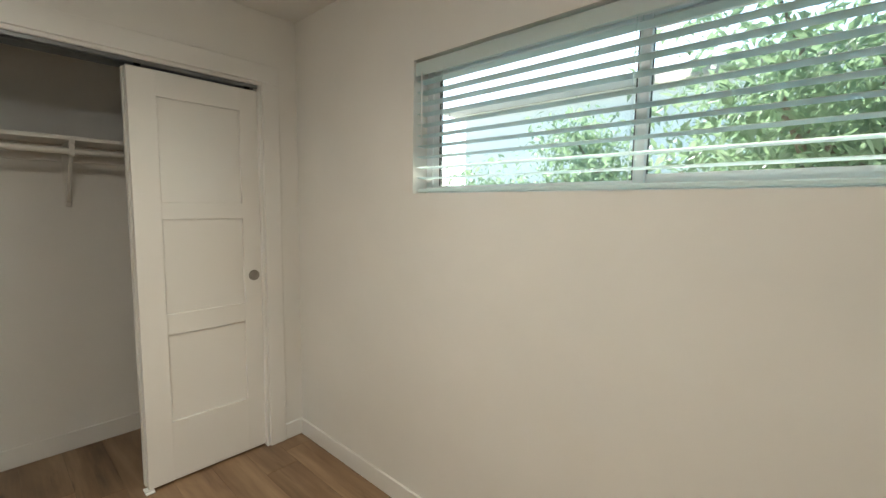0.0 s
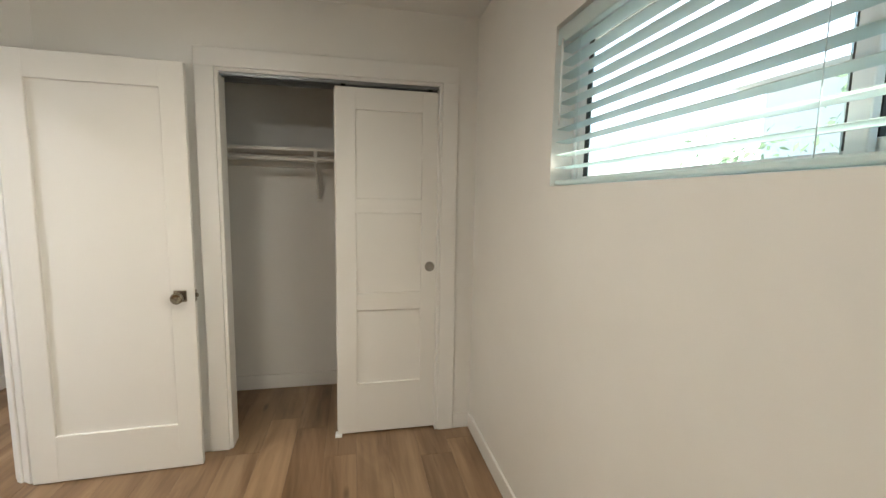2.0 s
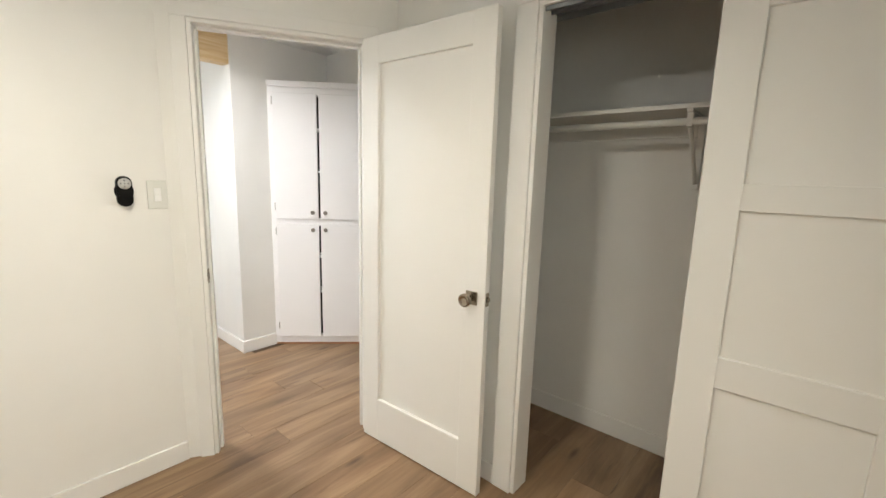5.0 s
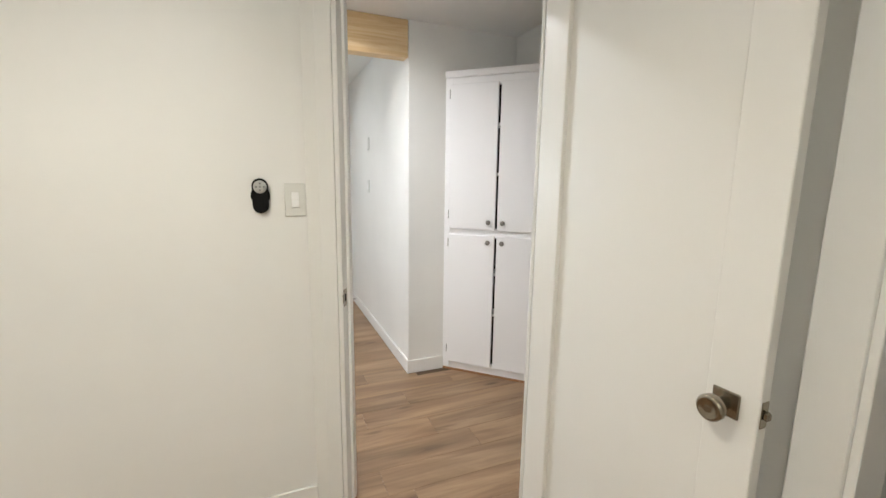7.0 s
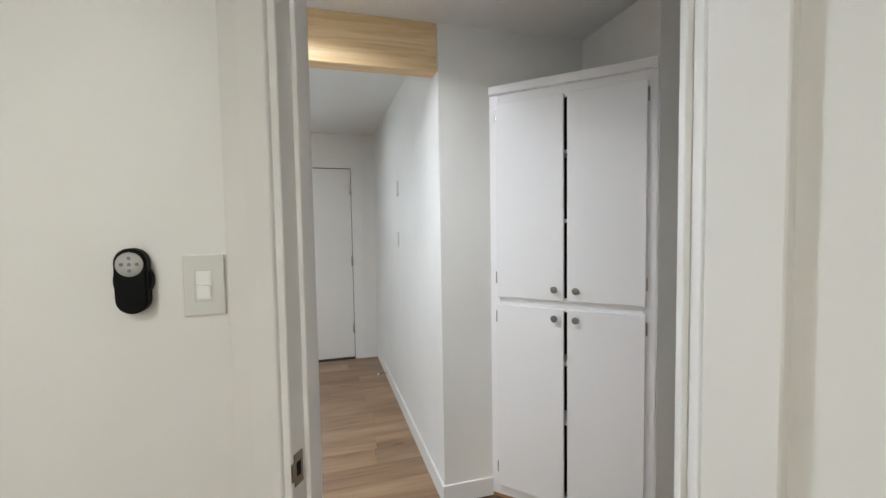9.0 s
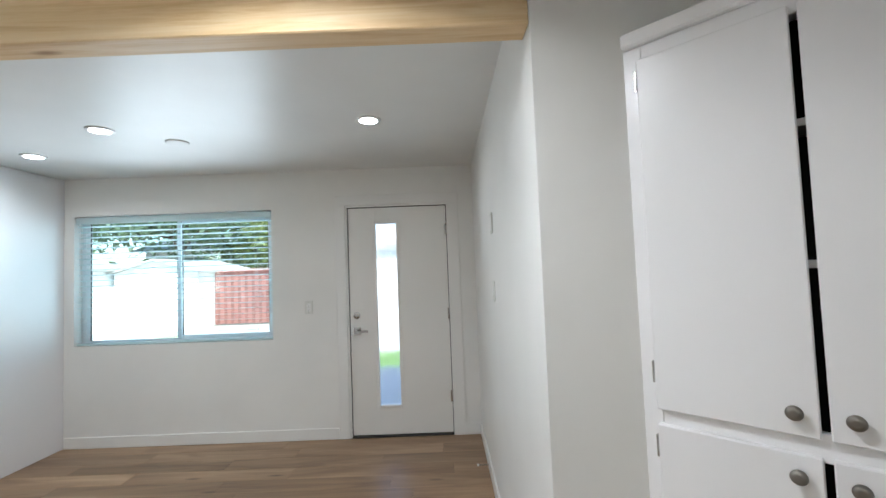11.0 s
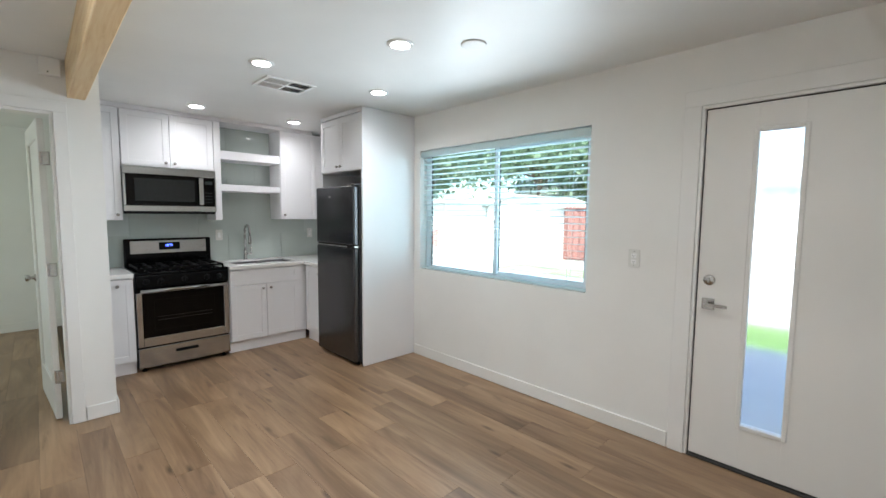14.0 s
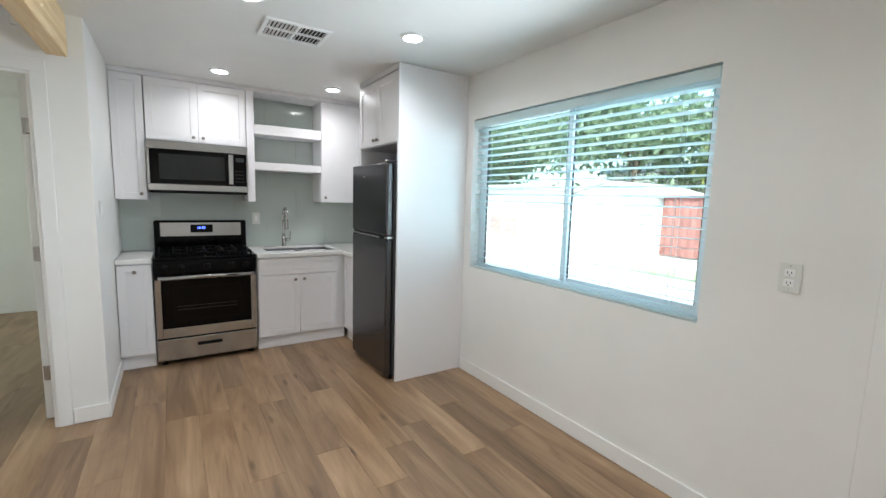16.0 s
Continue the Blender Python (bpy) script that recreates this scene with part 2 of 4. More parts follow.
def box(bm, x0, x1, y0, y1, z0, z1, bev=0.0, seg=1):
    """Adds a box with softened edges."""
    t = bmesh.new()
    bmesh.ops.create_cube(t, size=1)
    for v in t.verts:
        v.co = ((x0 + x1) / 2 + v.co.x * (x1 - x0), (y0 + y1) / 2 + v.co.y * (y1 - y0), (z0 + z1) / 2 + v.co.z * (z1 - z0))
    if bev:
        bmesh.ops.bevel(t, geom=t.edges[:], offset=bev, segments=seg, affect="EDGES", profile=0.5)
    join(bm, t)
    return bm


def join(bm, t, m=None):
    if m:
        bmesh.ops.transform(t, matrix=m, verts=t.verts[:])
    me = bpy.data.meshes.new("tmp")
    t.to_mesh(me)
    t.free()
    bm.from_mesh(me)
    bpy.data.meshes.remove(me)


def B(*a, **k):
    return box(bmesh.new(), *a, **k)


def lathe(bm, m, profile, seg=24):
    """Adds a turned shape: rows of radius and height along local z."""
    t = bmesh.new()
    rings = []
    for r, h in profile:
        rings.append([t.verts.new((r * math.cos(a), r * math.sin(a), h)) for a in (2 * math.pi * i / seg for i in range(seg))])
    for a, b in zip(rings, rings[1:]):
        for i in range(seg):
            t.faces.new((a[i], a[(i + 1) % seg], b[(i + 1) % seg], b[i]))
    t.faces.new(rings[0][::-1])
    t.faces.new(rings[-1])
    for f in t.faces:
        f.smooth = len(f.verts) == 4
    join(bm, t, m)
    return bm


def tube(bm, pts, r, seg=12):
    """Adds a round bar along points."""
    t = bmesh.new()
    rings = []
    pts = [Vector(p) for p in pts]
    for i, p in enumerate(pts):
        d = (pts[min(i + 1, len(pts) - 1)] - pts[max(i - 1, 0)]).normalized()
        q = d.to_track_quat("Z", "Y").to_matrix()
        rad = r[i] if isinstance(r, (list, tuple)) else r
        rings.append([t.verts.new(p + q @ Vector((rad * math.cos(a), rad * math.sin(a), 0))) for a in (2 * math.pi * k / seg for k in range(seg))])
    for a, b in zip(rings, rings[1:]):
        for k in range(seg):
            f = t.faces.new((a[k], a[(k + 1) % seg], b[(k + 1) % seg], b[k]))
            f.smooth = True
    t.faces.new(rings[0][::-1])
    t.faces.new(rings[-1])
    join(bm, t)
    return bm


def mesh_of(name, bm, material):
    me = bpy.data.meshes.new(name)
    bmesh.ops.recalc_face_normals(bm, faces=bm.faces[:])
    bm.to_mesh(me)
    bm.free()
    me.materials.append(material)
    return me


def thing(name, m, label, category, group="", kind="", world_space=False):
    """An empty at the thing's base; its parts are built in its own space, or in the world's."""
    ob = new(name)
    ob.empty_display_size = 0.05
    ob.matrix_basis = m
    OFF[ob] = m.inverted() if world_space else None
    return tagged(ob, label, category, group, kind)


def part(name, bm, material, parent, label=""):
    off = OFF.get(parent)
    if off:
        bmesh.ops.transform(bm, matrix=off, verts=bm.verts[:])
    ob = new(name, mesh_of(name, bm, material))
    ob.parent = parent
    OFF[ob] = off
    return tagged(ob, label)


def solid(name, bm, material, label, category, group="", kind=""):
    return tagged(new(name, mesh_of(name, bm, material)), label, category, group, kind)


def wall(name, p, q, thick, z0, z1, holes=(), material=None, label="plain white painted wall"):
    """A wall from p to q, its thickness to the right of that way; holes are u0, u1, z0, z1."""
    p, q = Vector((*p, 0)), Vector((*q, 0))
    length = (q - p).length
    us = sorted({0, length, *[h[i] for h in holes for i in (0, 1)]})
    zs = sorted({z0, z1, *[h[i] for h in holes for i in (2, 3)]})
    bm = bmesh.new()

    def is_solid(i, j):
        if not (0 <= i < len(us) - 1 and 0 <= j < len(zs) - 1):
            return False
        u, z = (us[i] + us[i + 1]) / 2, (zs[j] + zs[j + 1]) / 2
        return not any(h[0] < u < h[1] and h[2] < z < h[3] for h in holes)

    def quad(*c):
        bm.faces.new([bm.verts.new(k) for k in c])

    for i in range(len(us) - 1):
        for j in range(len(zs) - 1):
            if not is_solid(i, j):
                continue
            a, b, c, d = us[i], us[i + 1], zs[j], zs[j + 1]
            quad((a, 0, c), (b, 0, c), (b, 0, d), (a, 0, d))
            quad((a, -thick, c), (a, -thick, d), (b, -thick, d), (b, -thick, c))
            if not is_solid(i - 1, j):
                quad((a, 0, c), (a, 0, d), (a, -thick, d), (a, -thick, c))
            if not is_solid(i + 1, j):
                quad((b, 0, c), (b, -thick, c), (b, -thick, d), (b, 0, d))
            if not is_solid(i, j - 1):
                quad((a, 0, c), (a, -thick, c), (b, -thick, c), (b, 0, c))
            if not is_solid(i, j + 1):
                quad((a, 0, d), (b, 0, d), (b, -thick, d), (a, -thick, d))
    bmesh.ops.remove_doubles(bm, verts=bm.verts[:], dist=1e-5)
    ob = solid(name, bm, material or WALL, label, "wall", kind="structure")
    ob.matrix_basis = pose(*p, 0, 0, math.degrees(math.atan2(q.y - p.y, q.x - p.x)))
    return ob


# ---- structure: walls ----
C0, C1 = (-1.33, -1.21), (-2.24, -0.67)
BH, LH = 2.5, 2.44
TOP = 2.6
wall("wall_bedroom_window", (1.85, 1.555), (-3.14, 1.555), 0.15, 0, TOP, [(1.235, 3.085, 1.507, 2.078)])
wall("wall_bedroom_east", (1.7, -1.21), (1.7, 1.555), 0.15, 0, TOP)
wall("wall_bedroom_south", C0, (2.1, -1.21), 0.11, 0, TOP)
wall("wall_bedroom_door", C1, C0, 0.11, 0, TOP, [(0.158, 0.938, 0, 2.1)])
wall("wall_closet_front", (-2.24, 1.555), (-2.24, -0.67), 0.11, 0, TOP, [(0.211, 1.429, 0, 2.12)])
wall("wall_closet_back", (-3.03, 1.555), (-3.03, -0.75), 0.11, 0, TOP)
wall("wall_hall_north", (-4.0, -0.62), (-2.243, -0.62), 0.13, 0, TOP)
wall("wall_hall_west", (-4.0, -0.62), (-4.0, -1.84), 0.11, 0, TOP)
wall("wall_hall_south", (-4.0, -1.73), (-2.92, -1.73), 0.11, 0, TOP)
wall("wall_nook_west", (-2.92, -1.84), (-2.92, -2.39), 0.11, 0, TOP)
wall("wall_nook_south", (-2.92, -2.28), (-2.098, -2.28), 0.11, 0, TOP)
wall("wall_living_west", (-2.098, -2.39), (-2.098, -5.06), 0.11, 0, TOP)
wall("wall_front", (-2.098, -4.91), (3.5, -4.91), 0.15, 0, TOP, [(0.232, 1.182, 0, 2.1), (1.861, 3.675, 0.905, 2.09)])
wall("wall_kitchen_back", (3.5, -5.06), (3.5, -2.34), 0.15, 0, TOP)
wall("wall_kitchen_side", (5.5, -2.34), (2.22, -2.34), -0.115, 0, TOP)
wall("wall_back_room_door", (2.1, -2.455), (2.1, 1.0), 0.12, 0, TOP, [(0.245, 1.045, 0, 2.1)])
wall("wall_back_room_east", (5.5, -2.455), (5.5, 1.0), 0.12, 0, TOP)
# The hole is an unseen opening, added to let light into the back room.
wall("wall_back_room_north", (5.62, 1.0), (2.1, 1.0), 0.12, 0, TOP, [(0.9, 2.3, 1.1, 2.1)])

# ---- structure: ceilings and roof ----
solid("ceiling_bedroom", B(-3.03, 1.7, -1.21, 1.555, BH, BH + 0.05), CEIL, "white painted bedroom ceiling", "ceiling", kind="structure")
solid("ceiling_living", B(-4.0, 3.5, -4.91, -1.32, LH, LH + 0.055), CEIL, "white semi-gloss painted living room ceiling", "ceiling", kind="structure")
solid("ceiling_hall", B(-4.0, -1.33, -1.32, -0.64, LH + 0.003, LH + 0.052), CEIL, "white painted hall ceiling", "ceiling", kind="structure")
solid("ceiling_back_room", B(2.22, 5.5, -2.34, 1.0, LH + 0.002, LH + 0.058), CEIL, "white painted back room ceiling", "ceiling", kind="structure")
# Unseen slab; its eaves are sized to shade the bedroom window and walkway.
solid("roof", B(-4.7, 6.2, -6.1, 2.6, TOP, TOP + 0.16, bev=0.01), ROOFMAT, "unseen flat grey roof slab with eaves sized for shade", "roof", kind="structure")

# ---- structure: trim ----
def baseboard(p, q, out, h=0.1, t=0.013):
    """A baseboard from p to q standing proud towards out."""
    p, q = Vector((*p, 0)), Vector((*q, 0))
    d = q - p
    a = math.degrees(math.atan2(d.y, d.x))
    side = 1 if (pose(0, 0, 0, 0, 0, a) @ Vector((0, 1, 0))).dot(Vector((*out, 0))) > 0 else -1
    bm = B(0, d.length, min(0, side * t), max(0, side * t), 0.001, h, bev=0.003)
    ob = solid("baseboard", bm, TRIM, "white painted baseboard at the foot of the wall", "baseboard", kind="structure")
    ob.matrix_basis = pose(*p, 0, 0, a)


def on_diag(u):
    return (C0[0] + (C1[0] - C0[0]) * u / 1.058, C0[1] + (C1[1] - C0[1]) * u / 1.058)


baseboard((-2.24, 1.555), (1.7, 1.555), (0, -1))
baseboard((1.7, -1.21), (1.7, 1.54), (-1, 0))
baseboard((-1.33, -1.21), (1.7, -1.21), (0, 1))
baseboard((-2.24, 1.44), (-2.24, 1.541), (1, 0))
baseboard((-2.24, -0.66), (-2.24, 0.03), (1, 0))
baseboard((-3.03, -0.62), (-3.03, 1.555), (1, 0), 0.11)
baseboard((-3.017, 1.555), (-2.35, 1.555), (0, -1), 0.11)
baseboard((-3.017, -0.62), (-2.35, -0.62), (0, 1), 0.11)
baseboard((-2.098, -4.91), (-2.098, -2.28), (1, 0))
baseboard((-2.368, -2.28), (-2.085, -2.28), (0, 1))
baseboard((-4.0, -1.73), (-2.93, -1.73), (0, 1))
baseboard((-2.085, -4.91), (-1.935, -4.91), (0, 1))
baseboard((-0.82, -4.91), (1.66, -4.91), (0, 1))
baseboard((2.1, -2.455), (2.1, -2.285), (-1, 0), 0.1)
baseboard((2.087, -2.455), (2.93, -2.455), (0, -1), 0.1)
baseboard((5.5, -2.34), (5.5, 1.0), (-1, 0), 0.11)
baseboard((-1.33, -1.32), (2.1, -1.32), (0, -1))


def casing(m, w, h, width, depth, label, jamb=0.0):
    """Flat trim round an opening of w by h, in local x and z, standing proud to -y; jamb is the depth of the lining."""
    t = thing("trim", m, label, "door trim", kind="structure")
    part("side", B(-width, 0, -depth, 0, 0.001, h, bev=0.002), TRIM, t)
    part("side", B(w, w + width, -depth, 0, 0.001, h, bev=0.002), TRIM, t)
    part("head", B(-width - 0.0, w + width, -depth - 0.001, 0, h, h + width, bev=0.002), TRIM, t)
    if jamb:
        part("jamb", B(0, 0.018, -0.004, jamb, 0.001, h - 0.018, bev=0.002), TRIM, t)
        part("jamb", B(w - 0.018, w, -0.004, jamb, 0.001, h - 0.018, bev=0.002), TRIM, t)
        part("jamb", B(0, w, -0.004, jamb, h - 0.018, h, bev=0.002), TRIM, t)
    return t


dz = math.degrees(math.atan2(C1[1] - C0[1], C1[0] - C0[0]))
casing(pose(*on_diag(0.12), 0, 0, 0, dz), 0.78, 2.1, 0.062, 0.014, "white painted casing round the bedroom doorway", 0.114)
stop = thing("trim", pose(*on_diag(0.12), 0, 0, 0, dz), "white painted door stop strips in the bedroom doorway", "door trim", kind="structure")
part("stop", B(0.018, 0.03, 0.045, 0.08, 0.001, 2.07, bev=0.002), TRIM, stop)
part("stop", B(0.75, 0.762, 0.045, 0.08, 0.001, 2.07, bev=0.002), TRIM, stop)
part("stop", B(0.03, 0.75, 0.045, 0.08, 2.07, 2.082, bev=0.002), TRIM, stop)
casing(pose(-2.24, 0.126, 0, 0, 0, 90), 1.218, 2.12, 0.095, 0.016, "white painted casing round the closet opening", 0.112)
casing(pose(-0.916, -4.91, 0, 0, 0, 180), 0.95, 2.1, 0.09, 0.014, "white painted casing round the front door", 0.15)
casing(pose(2.1, -1.41, 0, 0, 0, -90), 0.8, 2.1, 0.07, 0.014, "white painted casing round the back room doorway", 0.124)


# ---- doors ----
def framed_panel(w, h, t, rails, stile, recess=0.014, bev=0.0025):
    """A door slab, front at y=0, with sunk panels between the rails; rails are z0, z1 pairs from the bottom up."""
    bm = B(0, stile, 0, t, 0, h, bev=bev)
    box(bm, w - stile, w, 0, t, 0, h, bev=bev)
    for a, b in rails:
        box(bm, stile - 0.003, w - stile + 0.003, 0.0006, t - 0.0006, a, b, bev=bev)
    for (a, b), (c, d) in zip(rails, rails[1:]):
        box(bm, stile - 0.004, w - stile + 0.004, recess, t - recess, b - 0.004, c + 0.004)
    return bm


def knob_round(parent, x, y, z, r=0.02, mat=None, name="knob", depth=0.03):
    m = Matrix.Translation((x, y, z)) @ pose(0, 0, 0, 90)
    return part(name, lathe(bmesh.new(), m, [(r * 0.45, 0), (r * 0.4, depth * 0.45), (r * 0.95, depth * 0.55), (r, depth * 0.75), (r * 0.85, depth * 0.95), (r * 0.4, depth)], 20), mat or CHROME, parent)


def hinge(parent, x, y, z, mat=None):
    h = part("hinge", lathe(B(x - 0.016, x + 0.016, y - 0.001, y + 0.003, z - 0.05, z + 0.05), Matrix.Translation((x, y - 0.006, z - 0.05)), [(0.006, 0), (0.006, 0.1)], 10), mat or CHROME, parent)
    return h


# bedroom door, swung open against the closet wall
bd = thing("door_1", pose(-2.068, -0.735, 0.006, 0, 0, 92.5), "open white one-panel bedroom door with nickel knob", "door", kind="structure")
leaf = part("leaf", framed_panel(0.764, 2.088, 0.035, [(0, 0.24), (1.962, 2.088)], 0.112, 0.016), DOOR, bd)
plate = part("rose", B(0.668, 0.728, -0.006, 0, 0.901, 0.961, bev=0.003), NICKEL, bd, "square nickel rose")
kn = lathe(bmesh.new(), Matrix.Translation((0.698, -0.005, 0.931)) @ pose(0, 0, 0, 90), [(0.014, 0), (0.012, 0.022), (0.022, 0.03), (0.029, 0.042), (0.029, 0.055), (0.022, 0.062), (0.02, 0.058), (0.006, 0.06)], 28)
part("knob", kn, NICKEL, bd, "round nickel door knob")
part("rose", B(0.668, 0.728, 0.035, 0.041, 0.901, 0.961, bev=0.003), NICKEL, bd)
kn = lathe(bmesh.new(), Matrix.Translation((0.698, 0.04, 0.931)) @ pose(0, 0, 0, -90), [(0.014, 0), (0.012, 0.022), (0.022, 0.03), (0.029, 0.042), (0.029, 0.055), (0.02, 0.062)], 28)
part("knob", kn, NICKEL, bd)
part("latch", box(B(0.7635, 0.766, 0.006, 0.03, 0.901, 0.961, bev=0.001), 0.764, 0.777, 0.011, 0.025, 0.921, 0.941, bev=0.004), NICKEL, bd, "nickel latch bolt")

# strike plate on the jamb
st = thing("strike_plate", pose(*on_diag(0.12), 0, 0, 0, dz), "small nickel strike plate on the door jamb", "strike plate")
part("plate", box(B(0.018, 0.0205, 0.004, 0.036, 0.905, 0.975, bev=0.001), 0.0185, 0.022, -0.006, 0.006, 0.92, 0.96, bev=0.001), NICKEL, st)
part("slot", B(0.0206, 0.0212, 0.012, 0.026, 0.925, 0.955), MATT, st)

TRACK = plain("track_aluminium", (0.25, 0.26, 0.27), 0.35, 0.8)
# closet: sliding three-panel doors, one behind the other
def closet_door(x, y, label):
    c = thing("sliding_door", pose(x, y, 0.012, 0, 0, 90), label, "closet door", "closet doors", kind="structure")
    part("leaf", framed_panel(0.615, 2.062, 0.034, [(0, 0.315), (0.77, 0.878), (1.355, 1.44), (1.94, 2.062)], 0.116), DOOR, c)
    k = lathe(bmesh.new(), Matrix.Translation((0.553, 0.001, 1.033)) @ pose(0, 0, 0, 90), [(0.03, 0), (0.03, 0.004), (0.026, 0.005), (0.0245, 0.003), (0.004, 0.003)], 28)
    part("finger_pull", k, plain("pull_nickel", (0.30, 0.28, 0.25), 0.35, 0.7), c, "round brushed nickel finger pull")
    return c


closet_door(-2.262, 0.732, "white three-panel sliding closet door hanging from a track")
closet_door(-2.306, 0.726, "white three-panel sliding closet door behind the other")
tr = thing("sliding_track", pose(-2.29, 0.735, 2.1), "grey aluminium double sliding door track under the closet head", "door track", world_space=True)
part("rail", B(-2.35, -2.246, 0.146, 1.324, 2.096, 2.101), TRACK, tr)
for x in (-2.249, -2.298, -2.347):
    part("lip", B(x - 0.002, x + 0.002, 0.146, 1.324, 2.072 if x < -2.3 else 2.084, 2.0958), TRACK, tr)
for y in (0.78, 1.28):
    part("roller", lathe(bmesh.new(), Matrix.Translation((-2.275, y, 2.087)) @ pose(0, 0, 0, 90), [(0.008, -0.012), (0.008, 0.012)], 14), MATT, tr)
guide = thing("floor_guide", pose(-2.27, 0.735, 0), "small white plastic floor guide for the sliding doors", "door guide", world_space=True)
part("plate", B(-2.31, -2.24, 0.715, 0.755, 0.001, 0.006, bev=0.001), PLASTIC, guide)
part("fin", B(-2.261, -2.2585, 0.715, 0.755, 0.006, 0.011), PLASTIC, guide)

# closet shelf and rod
sh = thing("closet_shelf", pose(-2.85, 0.5, 1.755), "white painted closet shelf on cleats", "shelf", world_space=True)
part("board", B(-3.03, -2.72, -0.62, 1.555, 1.757, 1.776, bev=0.002), SHELF, sh)
part("cleat", B(-3.03, -3.011, -0.62, 1.555, 1.665, 1.757, bev=0.002), SHELF, sh)
part("cleat", B(-3.011, -2.7, -0.62, -0.601, 1.665, 1.757, bev=0.002), SHELF, sh)
part("cleat", B(-3.011, -2.7, 1.536, 1.555, 1.665, 1.757, bev=0.002), SHELF, sh)
rod = thing("closet_rod", pose(-2.75, 0.5, 1.7), "white round closet hanging rod on a bracket", "closet rod", world_space=True)
part("rod", tube(bmesh.new(), [(-2.75, -0.6, 1.705), (-2.75, 1.535, 1.705)], 0.016, 16), SHELF, rod)
brk = tube(bmesh.new(), [(-3.005, 0.585, 1.45), (-2.99, 0.585, 1.46), (-2.86, 0.585, 1.60), (-2.775, 0.585, 1.675), (-2.745, 0.585, 1.683)], 0.009, 10)
box(brk, -3.01, -3.003, 0.57, 0.60, 1.42, 1.757, bev=0.002)
box(brk, -3.0, -2.72, 0.573, 0.597, 1.742, 1.7565, bev=0.002)
box(brk, -2.765, -2.735, 0.573, 0.597, 1.684, 1.742, bev=0.002)
part("bracket", brk, SHELF, rod, "white steel shelf and rod bracket")


# front door with a narrow frosted light
fd = thing("door_2", pose(-0.942, -4.918, 0.022, 0, 0, 180), "closed white front door with a narrow frosted glass light", "door", kind="structure")
sl = B(0, 0.25, 0, 0.044, 0, 2.051, bev=0.002)
box(sl, 0.44, 0.90, 0, 0.044, 0, 2.051, bev=0.002)
box(sl, 0.249, 0.441, 0.0003, 0.0437, 0, 0.258)
box(sl, 0.249, 0.441, 0.0003, 0.0437, 1.902, 2.051)
part("leaf", sl, DOOR, fd)
lf = bmesh.new()
box(lf, 0.228, 0.252, -0.008, 0.001, 0.236, 1.924, bev=0.004)
box(lf, 0.438, 0.462, -0.008, 0.001, 0.236, 1.924, bev=0.004)
box(lf, 0.2515, 0.4385, -0.0075, 0.001, 0.236, 0.26, bev=0.004)
box(lf, 0.2515, 0.4385, -0.0075, 0.001, 1.90, 1.924, bev=0.004)
part("light_frame", lf, DOOR, fd, "white raised glazing frame")
pane = part("pane", B(0.25, 0.44, 0.02, 0.024, 0.258, 1.902), FROST, fd, "frosted glass pane")
pane.visible_shadow = False
part("deadbolt", lathe(box(bmesh.new(), 0.056, 0.062, -0.026, -0.012, 1.055, 1.085, bev=0.002), Matrix.Translation((0.059, 0, 1.07)) @ pose(0, 0, 0, 90), [(0.031, 0), (0.031, 0.006), (0.026, 0.012), (0.004, 0.013)], 28), CHROME, fd, "round satin nickel deadbolt")
part("rose", B(0.027, 0.093, -0.009, 0, 0.897, 0.963, bev=0.002), CHROME, fd, "square satin nickel rose")
lv = lathe(bmesh.new(), Matrix.Translation((0.06, -0.008, 0.93)) @ pose(0, 0, 0, 90), [(0.012, 0), (0.012, 0.045)], 16)
box(lv, 0.05, 0.165, -0.058, -0.046, 0.92, 0.94, bev=0.004)
part("lever", lv, CHROME, fd, "straight satin nickel lever")
for z in (0.32, 1.06, 1.83):
    hinge(fd, 0.903, -0.001, z)
th = thing("threshold", pose(-1.39, -4.98, 0), "dark metal threshold under the front door", "threshold", kind="structure", world_space=True)
part("sill", B(-1.848, -0.935, -5.06, -4.9, 0.0005, 0.016, bev=0.004), RUBBER, th)
part("sweep", B(-1.846, -0.932, -4.96, -4.925, 0.016, 0.024), RUBBER, th)
# Dark strips fill the gap round the leaf to draw its shade line.
gap = thing("gap_shade_strip", pose(-1.39, -4.97, 0), "dark strip standing for the shade in the front door gap", "weather strip", kind="structure", world_space=True)
part("strip", B(-0.9422, -0.934, -4.98, -4.927, 0.02, 2.0815), RUBBER, gap)
part("strip", box(B(-1.848, -0.9424, -4.98, -4.927, 2.0732, 2.0818), -1.848, -1.8422, -4.98, -4.9275, 0.02, 2.073), RUBBER, gap)

# back room door, open into its room
d2 = thing("door_3", pose(2.232, -2.165, 0.012, 0, 0, 4.5), "open white back room door seen on edge, with three hinges", "door", kind="structure")
part("leaf", framed_panel(0.76, 2.06, 0.035, [(0, 0.24), (1.94, 2.06)], 0.115), DOOR, d2)
for z in (0.3, 1.05, 1.8):
    part("hinge", box(B(-0.02, 0.001, -0.02, 0.02, z - 0.045, z + 0.045, bev=0.004), -0.003, 0.0, 0.02, 0.03, z - 0.045, z + 0.045), CHROME, d2, "satin nickel butt hinge")
for s in (-1, 1):
    y = 0.0 if s < 0 else 0.035
    k2 = lathe(bmesh.new(), Matrix.Translation((0.7, y, 0.925)) @ pose(0, 0, 0, -90 * s), [(0.028, 0), (0.028, 0.006), (0.012, 0.01), (0.012, 0.03), (0.026, 0.04), (0.026, 0.055), (0.015, 0.062)], 20)
    part("knob", k2, CHROME, d2)


